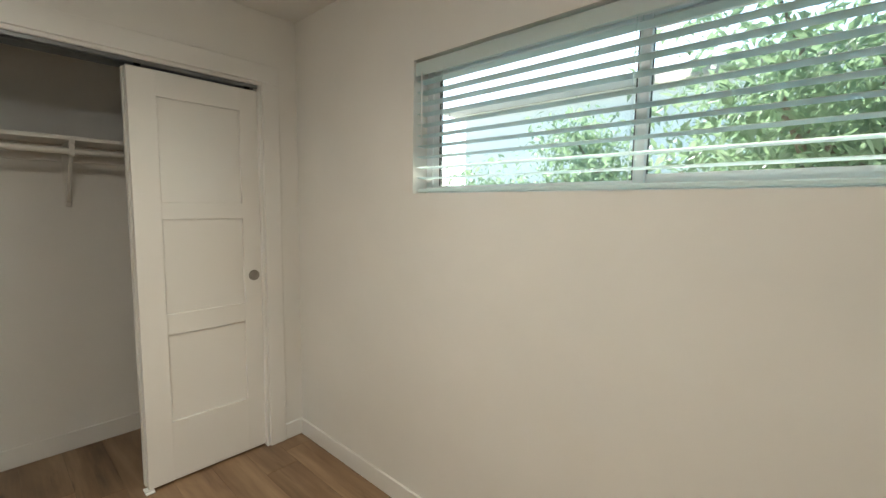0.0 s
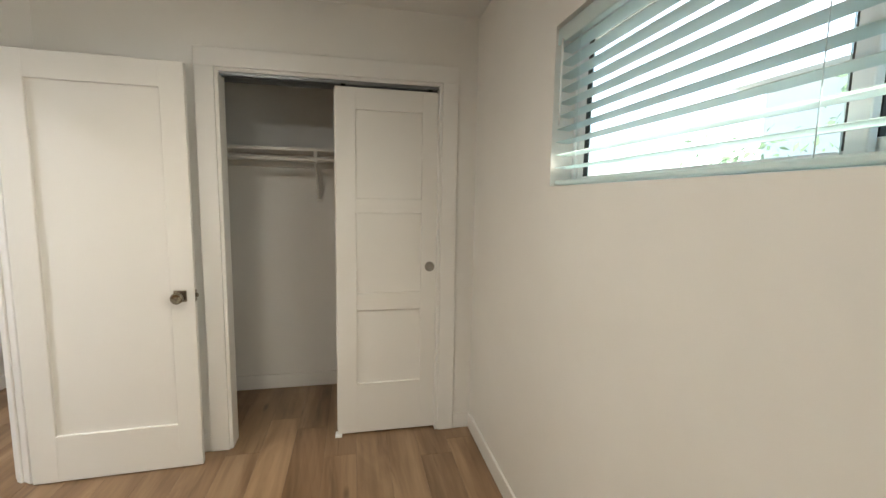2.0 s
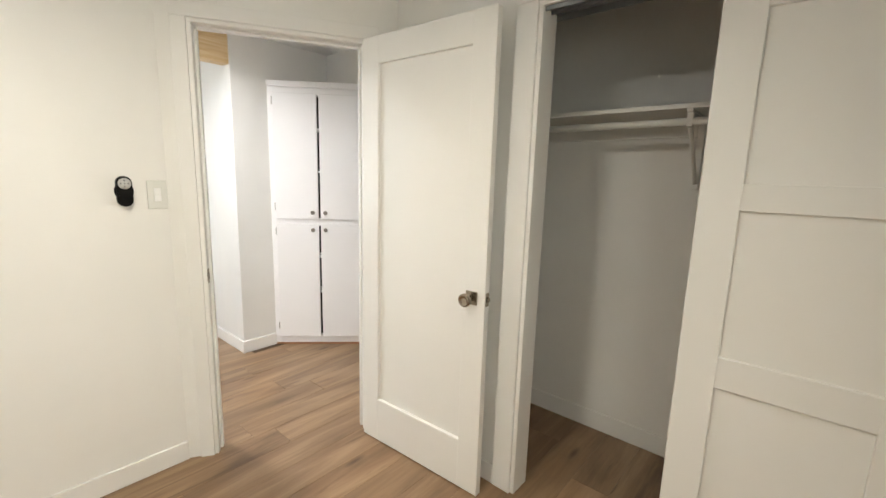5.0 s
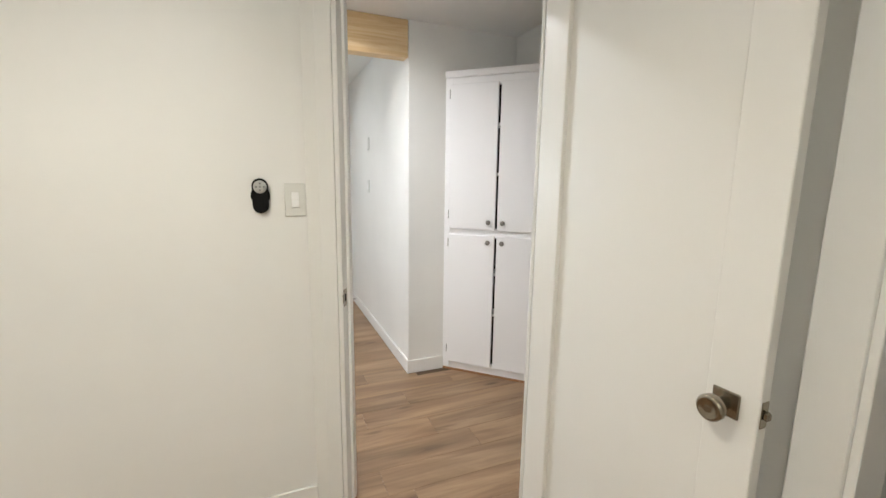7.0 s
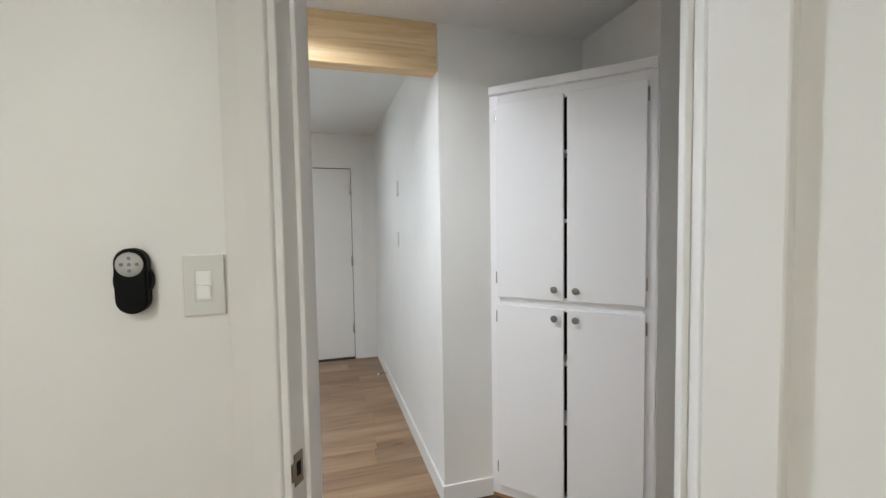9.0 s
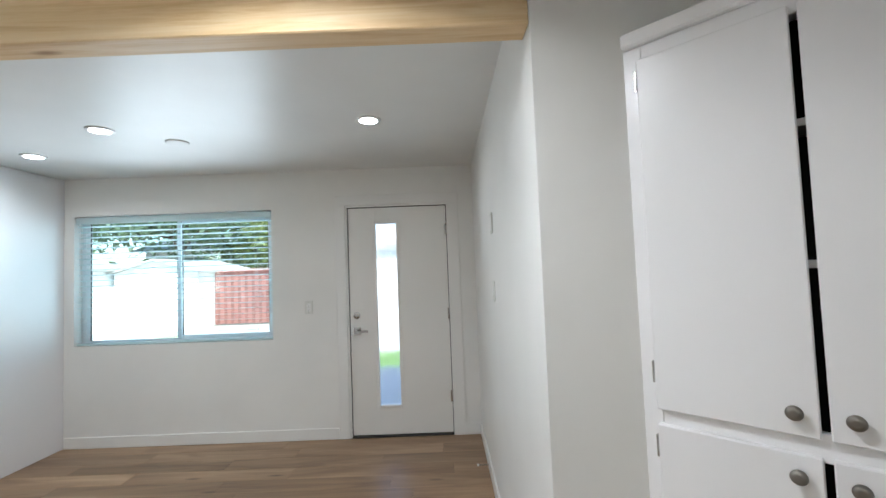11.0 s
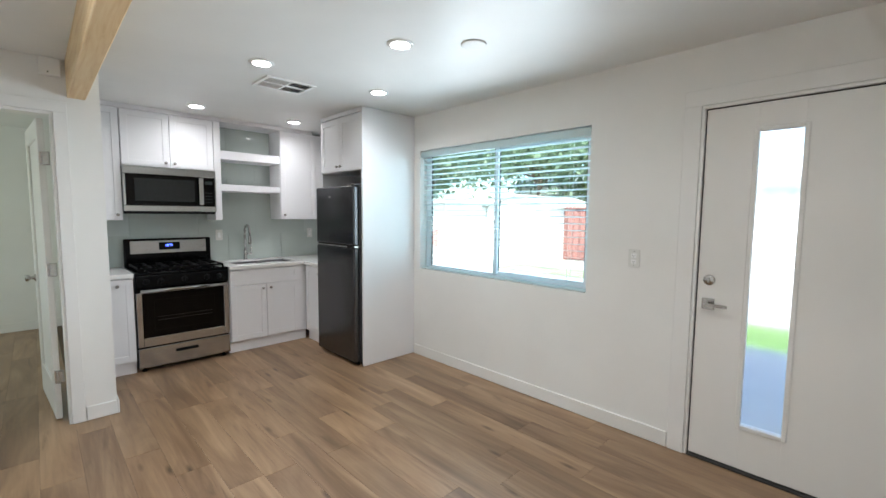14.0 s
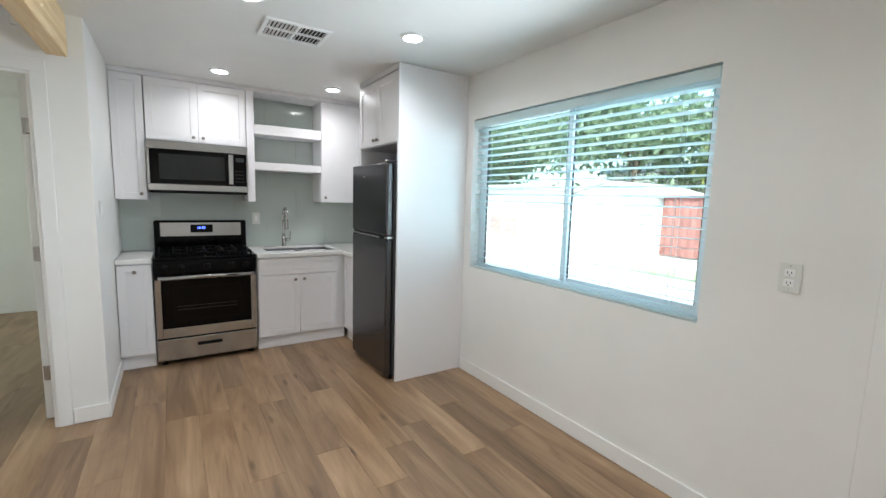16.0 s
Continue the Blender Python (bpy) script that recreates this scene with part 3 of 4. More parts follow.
# ---- windows and blinds ----
def window(name, m, w, h, depth, label):
    """A sliding window in an opening: local x to the right, z up, y into the wall."""
    t = thing(name, m, label, "window", kind="structure")
    y0, y1 = depth, depth + 0.05
    f = B(0, 0.04, y0, y1, 0, h, bev=0.003)
    box(f, w - 0.04, w, y0, y1, 0, h, bev=0.003)
    box(f, 0.04, w - 0.04, y0, y1, 0, 0.022, bev=0.003)
    box(f, 0.04, w - 0.04, y0, y1, h - 0.04, h, bev=0.003)
    part("window_frame", f, VINYL, t, "white vinyl sliding window frame")
    # a fixed light with slim beads, and a sliding sash with broader rails
    for x0, x1, dy, rail in ((0.04, w / 2 + 0.02, 0.004, 0.014), (w / 2 - 0.02, w - 0.04, 0.026, 0.034)):
        a, b = 0.022 + rail, h - 0.04 - rail
        s = B(x0, x0 + 0.035, y0 + dy, y0 + dy + 0.02, 0.022, h - 0.04, bev=0.002)
        box(s, x1 - 0.035, x1, y0 + dy, y0 + dy + 0.02, 0.022, h - 0.04, bev=0.002)
        box(s, x0 + 0.035, x1 - 0.035, y0 + dy, y0 + dy + 0.02, 0.022, a, bev=0.002)
        box(s, x0 + 0.035, x1 - 0.035, y0 + dy, y0 + dy + 0.02, b, h - 0.04, bev=0.002)
        sash = part("sash", s, VINYL, t)
        p = part("pane", B(x0 + 0.034, x1 - 0.034, y0 + dy + 0.008, y0 + dy + 0.012, a - 0.001, b + 0.001), GLASS, sash)
        p.visible_shadow = False
        gk = B(x0 + 0.0345, x0 + 0.039, y0 + dy + 0.002, y0 + dy + 0.018, a, b)
        box(gk, x1 - 0.039, x1 - 0.0345, y0 + dy + 0.002, y0 + dy + 0.018, a, b)
        part("gasket", gk, RUBBER, sash, "dark rubber glazing gasket")
    return t


def blinds(m, w, h, pitch, label, tilt):
    t = thing("window_blind", m, label, "blinds")
    part("valance", B(0.006, w - 0.006, 0.004, 0.012, h - 0.07, h - 0.013, bev=0.003), SLAT, t, "white valance strip")
    part("headrail", B(0.01, w - 0.01, 0.014, 0.058, h - 0.05, h - 0.008, bev=0.002), SLAT, t)
    first = B(0.012, w - 0.012, -0.025, 0.025, -0.0011, 0.0011, bev=0.0008)
    me = mesh_of("slat", first, SLAT)
    z = h - 0.09
    n = 0
    while z > 0.04:
        s = new("slat", me)
        s.parent = t
        s.matrix_basis = pose(0, 0.036, z, tilt, 0, 0)
        z -= pitch
        n += 1
    part("bottom_rail", B(0.012, w - 0.012, 0.012, 0.06, 0.006, 0.022, bev=0.004), SLAT, t)
    for x in (0.16, w * 0.5, w - 0.16):
        for y in (0.01, 0.062):
            part("ladder_cord", tube(bmesh.new(), [(x, y, 0.02), (x, y, h - 0.05)], 0.0012, 6), SLAT, t)
    part("wand", tube(bmesh.new(), [(0.05, 0.002, h - 0.06), (0.052, 0.001, h * 0.38)], 0.0035, 8), PLASTIC, t, "clear tilt wand")
    return t


window("window_1", pose(-1.235, 1.555, 1.507), 1.85, 0.571, 0.085, "wide short white vinyl sliding bedroom window")
blinds(pose(-1.235, 1.555, 1.507), 1.85, 0.571, 0.046, "white horizontal slat blind, open, in the bedroom window", -4)
window("window_2", pose(1.577, -4.91, 0.905, 0, 0, 180), 1.814, 1.185, 0.085, "white vinyl sliding living room window")
blinds(pose(1.577, -4.91, 0.905, 0, 0, 180), 1.814, 1.185, 0.05, "white horizontal slat blind, open, in the living room window", -8)


# ---- bedroom ceiling light ----
cl_ = thing("ceiling_light", pose(-0.7, 0.1, BH), "round white bedroom ceiling light, switched on", "ceiling light")
part("canopy", lathe(bmesh.new(), pose(0, 0, 0, 180), [(0.07, 0.0005), (0.07, 0.02), (0.02, 0.035), (0.018, 0.08), (0.15, 0.095), (0.17, 0.12), (0.165, 0.17)], 32), PLASTIC, cl_)
part("lens", lathe(bmesh.new(), pose(0, 0, -0.1705, 180), [(0.155, 0), (0.15, 0.012), (0.09, 0.022)], 32), LED, cl_, "glowing lens")
bl = new("ceiling_lamp", bpy.data.lights.new("ceiling_lamp", "AREA"))
bl.data.shape, bl.data.size, bl.data.energy, bl.data.color = "DISK", 0.28, 2.65, (1.0, 0.885, 0.66)
bl.data.spread = radians(165)
bl.matrix_basis = pose(-0.7, 0.1, BH - 0.205)


# ---- bedroom wall fittings ----
PLATE = paint("plate_plastic", (0.70, 0.70, 0.66), 0.3, 90, 0.0001, 0.01)


def switch_plate(m, w, h, label, kind_):
    t = thing("wall_plate", m, label, "switch" if kind_ != "outlet" else "outlet")
    part("plate", B(-w / 2, w / 2, -0.008, 0, -h / 2, h / 2, bev=0.0025, seg=2), PLATE, t)
    if kind_ == "rocker":
        part("rocker_frame", B(-0.0175, 0.0175, -0.0095, -0.0075, -0.034, 0.034, bev=0.001), PLATE, t)
        r = B(-0.0135, 0.0135, -0.013, -0.009, -0.029, 0.0, bev=0.0015)
        box(r, -0.0135, 0.0135, -0.0112, -0.009, 0.0002, 0.029, bev=0.0015)
        part("rocker", r, PLASTIC, t, "white rocker paddle")
    elif kind_ == "outlet":
        for z in (-0.02, 0.02):
            s = part("socket", B(-0.017, 0.017, -0.0105, -0.0075, z - 0.014, z + 0.014, bev=0.002), PLASTIC, t)
            hole = B(-0.008, -0.0055, -0.0109, -0.0104, z - 0.004, z + 0.006)
            box(hole, 0.0055, 0.008, -0.0109, -0.0104, z - 0.004, z + 0.006)
            box(hole, -0.002, 0.002, -0.0109, -0.0104, z - 0.011, z - 0.007)
            part("slots", hole, MATT, s)
    for z in () if kind_ == "rocker" else (-h / 2 + 0.012, h / 2 - 0.012):
        part("screw", lathe(bmesh.new(), Matrix.Translation((0, -0.0078, z)) @ pose(0, 0, 0, 90), [(0.003, 0), (0.0025, 0.001)], 10), CHROME, t)
    return t


switch_plate(pose(-1.287, -1.21, 1.331, 0, 0, 180), 0.077, 0.126, "white rocker light switch beside the bedroom door", "rocker")
rm = thing("fan_remote", pose(-1.165, -1.21, 1.347, 0, 0, 180), "black oval remote control in a wall holder", "remote control")


def pill(w, h, y0, y1, bev=0.004):
    t = bmesh.new()
    r = w / 2
    ring = [(r * math.cos(a), (h / 2 - r) + r * math.sin(a)) for a in (math.pi * i / 14 for i in range(15))]
    ring += [(r * math.cos(a), -(h / 2 - r) + r * math.sin(a)) for a in (math.pi + math.pi * i / 14 for i in range(15))]
    f = t.faces.new([t.verts.new((x, y1, z)) for x, z in ring])
    e = bmesh.ops.extrude_face_region(t, geom=[f])
    bmesh.ops.translate(t, verts=[v for v in e["geom"] if isinstance(v, bmesh.types.BMVert)], vec=(0, y0 - y1, 0))
    front = [q for q in t.edges if all(abs(v.co.y - y0) < 1e-6 for v in q.verts)]
    bmesh.ops.bevel(t, geom=front, offset=bev, segments=3, affect="EDGES")
    return t


part("body", pill(0.056, 0.128, -0.028, -0.004), MATT, rm, "black plastic remote body")
part("holder", pill(0.066, 0.07, -0.02, 0, 0.003), MATT, rm)
disc = lathe(bmesh.new(), Matrix.Translation((0, -0.0275, 0.033)) @ pose(0, 0, 0, 90), [(0.0235, 0), (0.0235, 0.0015), (0.004, 0.002)], 28)
part("button_pad", disc, plain("grey_button_pad", (0.5, 0.5, 0.48), 0.5), rm, "round pale grey button pad")
for bx, bz in ((0, 0.045), (0, 0.021), (-0.013, 0.033), (0.013, 0.033), (0, 0.033)):
    part("button", lathe(bmesh.new(), Matrix.Translation((bx, -0.029, bz)) @ pose(0, 0, 0, 90), [(0.0038, 0), (0.003, 0.0012)], 12), plain("button_grey", (0.22, 0.22, 0.22), 0.5), rm)

# ---- hall cabinet across the corner ----
cw = math.hypot(0.548, 0.545)
ca = math.degrees(math.atan2(0.545, -0.548))
hc = thing("tall_cabinet", pose(-2.368, -2.278, 0, 0, 0, ca), "tall white built-in corner cabinet with four flat doors", "cabinet")
fr = B(0, 0.05, 0, 0.02, 0.0, 2.1, bev=0.002)
box(fr, cw - 0.05, cw, 0, 0.02, 0.0, 2.1, bev=0.002)
box(fr, 0.05, cw - 0.05, 0.0005, 0.0195, 0.0, 0.09, bev=0.002)
box(fr, 0.05, cw - 0.05, 0.0005, 0.0195, 1.02, 1.085, bev=0.002)
box(fr, 0.05, cw - 0.05, 0.0005, 0.0195, 2.04, 2.1, bev=0.002)
part("face_frame", fr, CAB, hc)
part("top", B(-0.0, cw, -0.02, 0.3, 2.1, 2.145, bev=0.006), CAB, hc, "white top ledge")
# Black sheet behind the doors; the cabinet's inner shade put in as colour.
part("shade_sheet", B(0.06, cw - 0.06, 0.16, 0.17, 0.02, 2.09), MATT, hc, "black sheet in place of the shade inside")
for z in (0.45, 0.75, 1.45, 1.78):
    part("shelf", B(0.05, cw - 0.05, 0.022, 0.15, z, z + 0.018), CAB, hc)
mid = cw / 2
for z0, z1, zk in ((0.072, 1.035, 0.99), (1.075, 2.055, 1.13)):
    for x0, x1, xk, xh in ((0.04, mid - 0.008, mid - 0.05, 0.04), (mid + 0.008, cw - 0.04, mid + 0.05, cw - 0.04)):
        d = part("door", B(x0, x1, -0.019, 0, z0, z1, bev=0.003), CAB, hc)
        knob_round(d, xk, -0.019, zk, 0.017, plain("knob_grey_nickel", (0.24, 0.22, 0.20), 0.35, 0.8), "knob", 0.026)
        for zh in (z0 + 0.07, z1 - 0.09):
            s = -1 if xh < mid else 1
            part("hinge", B(min(xh, xh + s * 0.007), max(xh, xh + s * 0.007), -0.017, -0.001, zh, zh + 0.06, bev=0.002), CHROME, d)
part("toe_strip", B(0, cw, -0.005, -0.0005, 0.0005, 0.016), plain("raw_wood_edge", (0.30, 0.15, 0.07), 0.7), hc, "raw brown wood strip at the floor")

# ---- ceiling beam and fittings of the living room ----
bmx = B(-2.096, 2.099, -2.38, -2.285, 2.205, 2.4395, bev=0.004)
solid("ceiling_beam", bmx, PINE, "exposed natural pine ceiling beam with knots", "beam", kind="structure")
kb = thing("beam_pocket", pose(2.05, -2.2, 2.3), "painted wood block beside the beam end", "wood block", world_space=True)
part("block", B(2.062, 2.0995, -2.262, -2.155, 2.325, 2.435, bev=0.004), WALL, kb)
part("nail_hole", lathe(bmesh.new(), Matrix.Translation((2.062, -2.20, 2.345)) @ pose(0, 0, 0, 0, -90), [(0.004, 0), (0.003, 0.001)], 10), MATT, kb)


def downlight(x, y, power=1.25):
    t = thing("downlight", pose(x, y, LH), "round white recessed ceiling downlight, switched on", "ceiling light", "recessed downlights", )
    part("ring", lathe(bmesh.new(), pose(0, 0, 0, 180), [(0.078, 0), (0.078, 0.004), (0.072, 0.008), (0.058, 0.009)], 32), PLASTIC, t)
    part("lens", lathe(bmesh.new(), pose(0, 0, -0.0092, 180), [(0.056, 0), (0.056, 0.0006)], 32), LED, t, "glowing lens")
    l = new("downlight_lamp", bpy.data.lights.new("downlight_lamp", "AREA"))
    l.data.shape, l.data.size, l.data.energy, l.data.color = "DISK", 0.1, power, (1.0, 0.98, 0.96)
    l.data.spread = radians(155)
    l.matrix_basis = pose(x, y, LH - 0.02)
    return t


for x, y in ((1.2, -3.21), (2.79, -3.22), (2.79, -4.157), (1.207, -4.14), (0.318, -3.66), (-1.373, -3.664)):
    downlight(x, y)
# Two unseen downlights added north of the beam to brighten the hall.
downlight(-1.373, -1.8, 5.2)
downlight(0.318, -1.8)
sm = thing("ceiling_cover", pose(0.02, -3.96, LH), "flat round white blank cover plate on the ceiling", "cover plate")
part("plate", lathe(bmesh.new(), pose(0, 0, 0, 180), [(0.074, 0.0005), (0.074, 0.004), (0.071, 0.0075), (0.058, 0.0095), (0.03, 0.0105)], 40), CEIL, sm)
for dx in (-0.04, 0.04):
    part("screw", lathe(bmesh.new(), pose(dx, 0, -0.0098, 180), [(0.0035, 0), (0.003, 0.0012)], 10), PLASTIC, sm)
vt = thing("ceiling_vent", pose(1.565, -3.52, LH), "white ceiling air vent with four louvred quarters", "air vent")
f = bmesh.new()
for x0, x1, y0, y1 in ((-0.15, -0.125, -0.19, 0.19), (0.125, 0.15, -0.19, 0.19), (-0.125, 0.125, -0.19, -0.165), (-0.125, 0.125, 0.165, 0.19), (-0.01, 0.01, -0.165, 0.165), (-0.125, -0.01, -0.01, 0.01), (0.01, 0.125, -0.01, 0.01)):
    box(f, x0, x1, y0, y1, -0.012, -0.001, bev=0.002)
part("frame", f, PLASTIC, vt)
# Near-black sheet; the shade behind the louvres is put into its colour.
part("backing", B(-0.13, 0.13, -0.17, 0.17, -0.0025, -0.0012), plain("vent_shadow_grey", (0.04, 0.04, 0.04), 0.8), vt)
vs = mesh_of("slat", B(-0.056, 0.056, -0.006, 0.006, -0.0006, 0.0006), PLASTIC)
for sx in (-0.0675, 0.0675):
    for sy in (-0.0875, 0.0875):
        for i in range(7):
            o = new("slat", vs)
            o.parent = vt
            o.matrix_basis = pose(sx, sy - 0.066 + i * 0.022, -0.007, 40 if sy > 0 else -40)

switch_plate(pose(-0.568, -4.91, 1.184, 0, 0, 180), 0.073, 0.118, "white double wall outlet under no load", "outlet")
switch_plate(pose(-2.098, -3.475, 1.735, 0, 0, 90), 0.073, 0.118, "white blank wall plate on the living room wall", "blank")
switch_plate(pose(-2.098, -3.49, 1.345, 0, 0, 90), 0.073, 0.118, "white rocker light switch on the living room wall", "rocker")
switch_plate(pose(2.29, -2.455, 1.326, 0, 0, 0), 0.073, 0.118, "white rocker switch on the wall beside the kitchen", "rocker")
ds = thing("door_stop", pose(-2.085, -4.2, 0.05), "small spring door stop on the baseboard", "door stop")
part("spring", tube(bmesh.new(), [(0.0 + 0.075 * i / 90, 0.006 * math.cos(i * 0.9), 0.006 * math.sin(i * 0.9)) for i in range(91)], 0.0016, 6), CHROME, ds)
part("tip", lathe(bmesh.new(), pose(0.073, 0, 0, 0, 90), [(0.008, 0), (0.008, 0.012), (0.005, 0.015)], 14), PLASTIC, ds, "white rubber tip")

# ---- kitchen ----
XF, XU, XB = 2.885, 3.175, 3.5


def shaker(w, h):
    return framed_panel(w, h, 0.02, [(0, 0.055), (h - 0.055, h)], 0.055, 0.007, 0.0015)


def cab_unit(m, w, h, d, doors, label, toe=0.0, knobs=(), drawers=(), group="kitchen cabinets", mat=None):
    """Doors and drawers are x0, x1, z0, z1; knobs x, z; front face at y=0."""
    t = thing("kitchen_cabinet", m, label, "cabinet", group)
    part("body", B(0.0015, w - 0.0015, 0.021, d, toe, h, bev=0.001), CAB, t)
    if toe:
        part("toe_kick", B(0.0015, w - 0.0015, 0.045, d, 0.001, toe), CAB, t)
    for x0, x1, z0, z1 in doors:
        dm = shaker(x1 - x0, z1 - z0)
        bmesh.ops.translate(dm, verts=dm.verts[:], vec=(x0, 0, z0))
        dr = part("door", dm, CAB, t)
        for kx, kz in knobs:
            if x0 < kx < x1 and z0 < kz < z1:
                knob_round(dr, kx, 0, kz, 0.0145, plain("cabinet_knob_nickel", (0.30, 0.28, 0.26), 0.3, 0.9), "knob", 0.026)
    for x0, x1, z0, z1 in drawers:
        dm = framed_panel(x1 - x0, z1 - z0, 0.02, [(0, 0.045), (z1 - z0 - 0.045, z1 - z0)], 0.055, 0.007, 0.0015)
        bmesh.ops.translate(dm, verts=dm.verts[:], vec=(x0, 0, z0))
        part("drawer_front", dm, CAB, t)
    return t


# base units
cab_unit(pose(XF, -2.457, 0, 0, 0, -90), 0.237, 0.875, 0.612, [(0.004, 0.233, 0.125, 0.865)], "narrow white shaker base cabinet beside the range", 0.11, [(0.118, 0.81)])
cab_unit(pose(XF, -3.482, 0, 0, 0, -90), 0.835, 0.875, 0.612, [(0.01, 0.374, 0.125, 0.70), (0.378, 0.742, 0.125, 0.70)], "white shaker sink base cabinet with two doors", 0.11, [(0.335, 0.655), (0.417, 0.655)], [(0.01, 0.742, 0.71, 0.862)])
cab_unit(pose(2.882, -4.29, 0, 0, 0, 180), 0.43, 0.875, 0.617, [(0.03, 0.42, 0.125, 0.862)], "white shaker corner base cabinet beside the refrigerator", 0.11, [(0.36, 0.80)])
# upper units
cab_unit(pose(XU, -2.457, 1.38, 0, 0, -90), 0.225, 1.02, 0.323, [(0.003, 0.222, 0.004, 1.016)], "tall narrow white shaker wall cabinet", 0, [(0.185, 0.05)])
cab_unit(pose(XU, -2.685, 1.885, 0, 0, -90), 0.775, 0.515, 0.323, [(0.004, 0.385, 0.006, 0.511), (0.389, 0.771, 0.006, 0.511)], "white shaker wall cabinet over the microwave", 0, [(0.35, 0.045), (0.425, 0.045)])
fl1 = thing("filler_panel", pose(XU, -3.462, 1.38, 0, 0, -90), "white vertical filler panel beside the open shelves", "cabinet panel", "kitchen cabinets")
part("panel", B(0, 0.066, 0.0, 0.323, 0, 1.02, bev=0.0015), CAB, fl1)
for z0, z1 in ((2.018, 2.108), (1.685, 1.757)):
    s = thing("open_shelf", pose(XU, -3.529, z0, 0, 0, -90), "thick white open wall shelf above the sink", "shelf", "open shelves")
    part("board", B(0, 0.63, 0.008, 0.317, 0, z1 - z0, bev=0.002), CAB, s)
cab_unit(pose(XU, -4.16, 1.385, 0, 0, -90), 0.56, 1.015, 0.323, [(0.004, 0.44, 0.004, 1.011)], "white shaker wall cabinet in the kitchen corner", 0, [(0.04, 0.05)])
cab_unit(pose(2.86, -4.55, 1.385, 0, 0, 180), 0.415, 1.015, 0.36, [(0.03, 0.41, 0.004, 1.011)], "white shaker wall cabinet beside the refrigerator", 0, [])
cab_unit(pose(2.46, -4.29, 1.87, 0, 0, 180), 0.768, 0.53, 0.61, [(0.01, 0.376, 0.006, 0.52), (0.38, 0.76, 0.006, 0.52)], "white shaker cabinet over the refrigerator", 0, [(0.345, 0.05), (0.412, 0.05)])
solid("crown_strip", box(B(XU - 0.012, XB, -4.55, -2.457, 2.4, LH - 0.002, bev=0.002), 1.695, 2.44, -4.91, -4.285, 2.4, LH - 0.003, bev=0.002), CAB, "white crown filler strip under the kitchen ceiling", "trim", kind="structure")
pn = thing("fridge_panel", pose(1.68, -4.6, 0), "tall white side panel beside the refrigerator", "cabinet panel", world_space=True)
part("panel", B(1.668, 1.69, -4.909, -4.285, 0.001, LH - 0.004, bev=0.001), CAB, pn)
part("inner_panel", B(2.447, 2.459, -4.909, -4.30, 0.9145, 1.869), CAB, pn)
part("edge_strip", B(1.69, 1.70, -4.30, -4.286, 1.87, LH - 0.05), CAB, pn)

# worktops
def worktop(x0, x1, y0, y1, label):
    return solid("worktop", B(x0, x1, y0, y1, 0.876, 0.914, bev=0.004, seg=2), QUARTZ, label, "countertop")


worktop(XF - 0.025, XB - 0.001, -2.693, -2.457, "white quartz worktop beside the range")
wt = bmesh.new()
SY0, SY1, SX0, SX1 = -4.24, -3.60, 2.98, 3.36
box(wt, XF - 0.025, SX0, -4.27, -3.479, 0.876, 0.914, bev=0.003)
box(wt, SX1, XB - 0.001, -4.27, -3.479, 0.876, 0.914, bev=0.003)
box(wt, SX0 - 0.003, SX1 + 0.003, SY1, -3.479, 0.8762, 0.9138, bev=0.002)
box(wt, SX0 - 0.003, SX1 + 0.003, -4.27, SY0, 0.8762, 0.9138, bev=0.002)
box(wt, 2.45, XB - 0.001, -4.909, -4.2705, 0.8761, 0.9139, bev=0.003)
solid("worktop", wt, QUARTZ, "white quartz worktop round the sink and corner", "countertop")

SINKSTEEL = metal("sink_stainless", (0.22, 0.22, 0.22), 0.3)
# sink with two bowls
sk = thing("sink", pose(3.17, -3.92, 0.9), "stainless steel double bowl undermount sink", "sink", world_space=True)
for y0, y1 in ((SY0 + 0.004, -3.94), (-3.915, SY1 - 0.004)):
    b = bmesh.new()
    box(b, SX0 + 0.003, SX0 + 0.007, y0, y1, 0.74, 0.9)
    box(b, SX1 - 0.007, SX1 - 0.003, y0, y1, 0.74, 0.9)
    box(b, SX0 + 0.007, SX1 - 0.007, y0, y0 + 0.004, 0.74, 0.9)
    box(b, SX0 + 0.007, SX1 - 0.007, y1 - 0.004, y1, 0.74, 0.9)
    box(b, SX0 + 0.004, SX1 - 0.004, y0 + 0.001, y1 - 0.001, 0.735, 0.7405)
    part("bowl", b, SINKSTEEL, sk)
part("divider", B(SX0 + 0.003, SX1 - 0.003, -3.94, -3.915, 0.88, 0.901, bev=0.004), STEEL, sk)
fa = thing("faucet", pose(3.415, -3.83, 0.914), "tall brushed nickel gooseneck kitchen faucet", "faucet", world_space=True)
fb_ = lathe(bmesh.new(), pose(3.415, -3.83, 0.9142), [(0.027, 0), (0.027, 0.006), (0.02, 0.01), (0.019, 0.11), (0.0165, 0.115)], 24)
part("body", fb_, CHROME, fa)
arc = [(3.415, -3.83, 1.02), (3.415, -3.83, 1.22)] + [(3.415 - 0.075 + 0.075 * math.cos(a), -3.83, 1.24 + 0.075 * math.sin(a)) for a in (math.pi * i / 14 for i in range(15))] + [(3.265, -3.83, 1.19)]
part("neck", tube(bmesh.new(), arc, 0.0125, 16), CHROME, fa)
part("spray_head", lathe(bmesh.new(), pose(3.265, -3.83, 1.10), [(0.016, 0), (0.0175, 0.01), (0.0165, 0.09), (0.0135, 0.1)], 20), CHROME, fa)
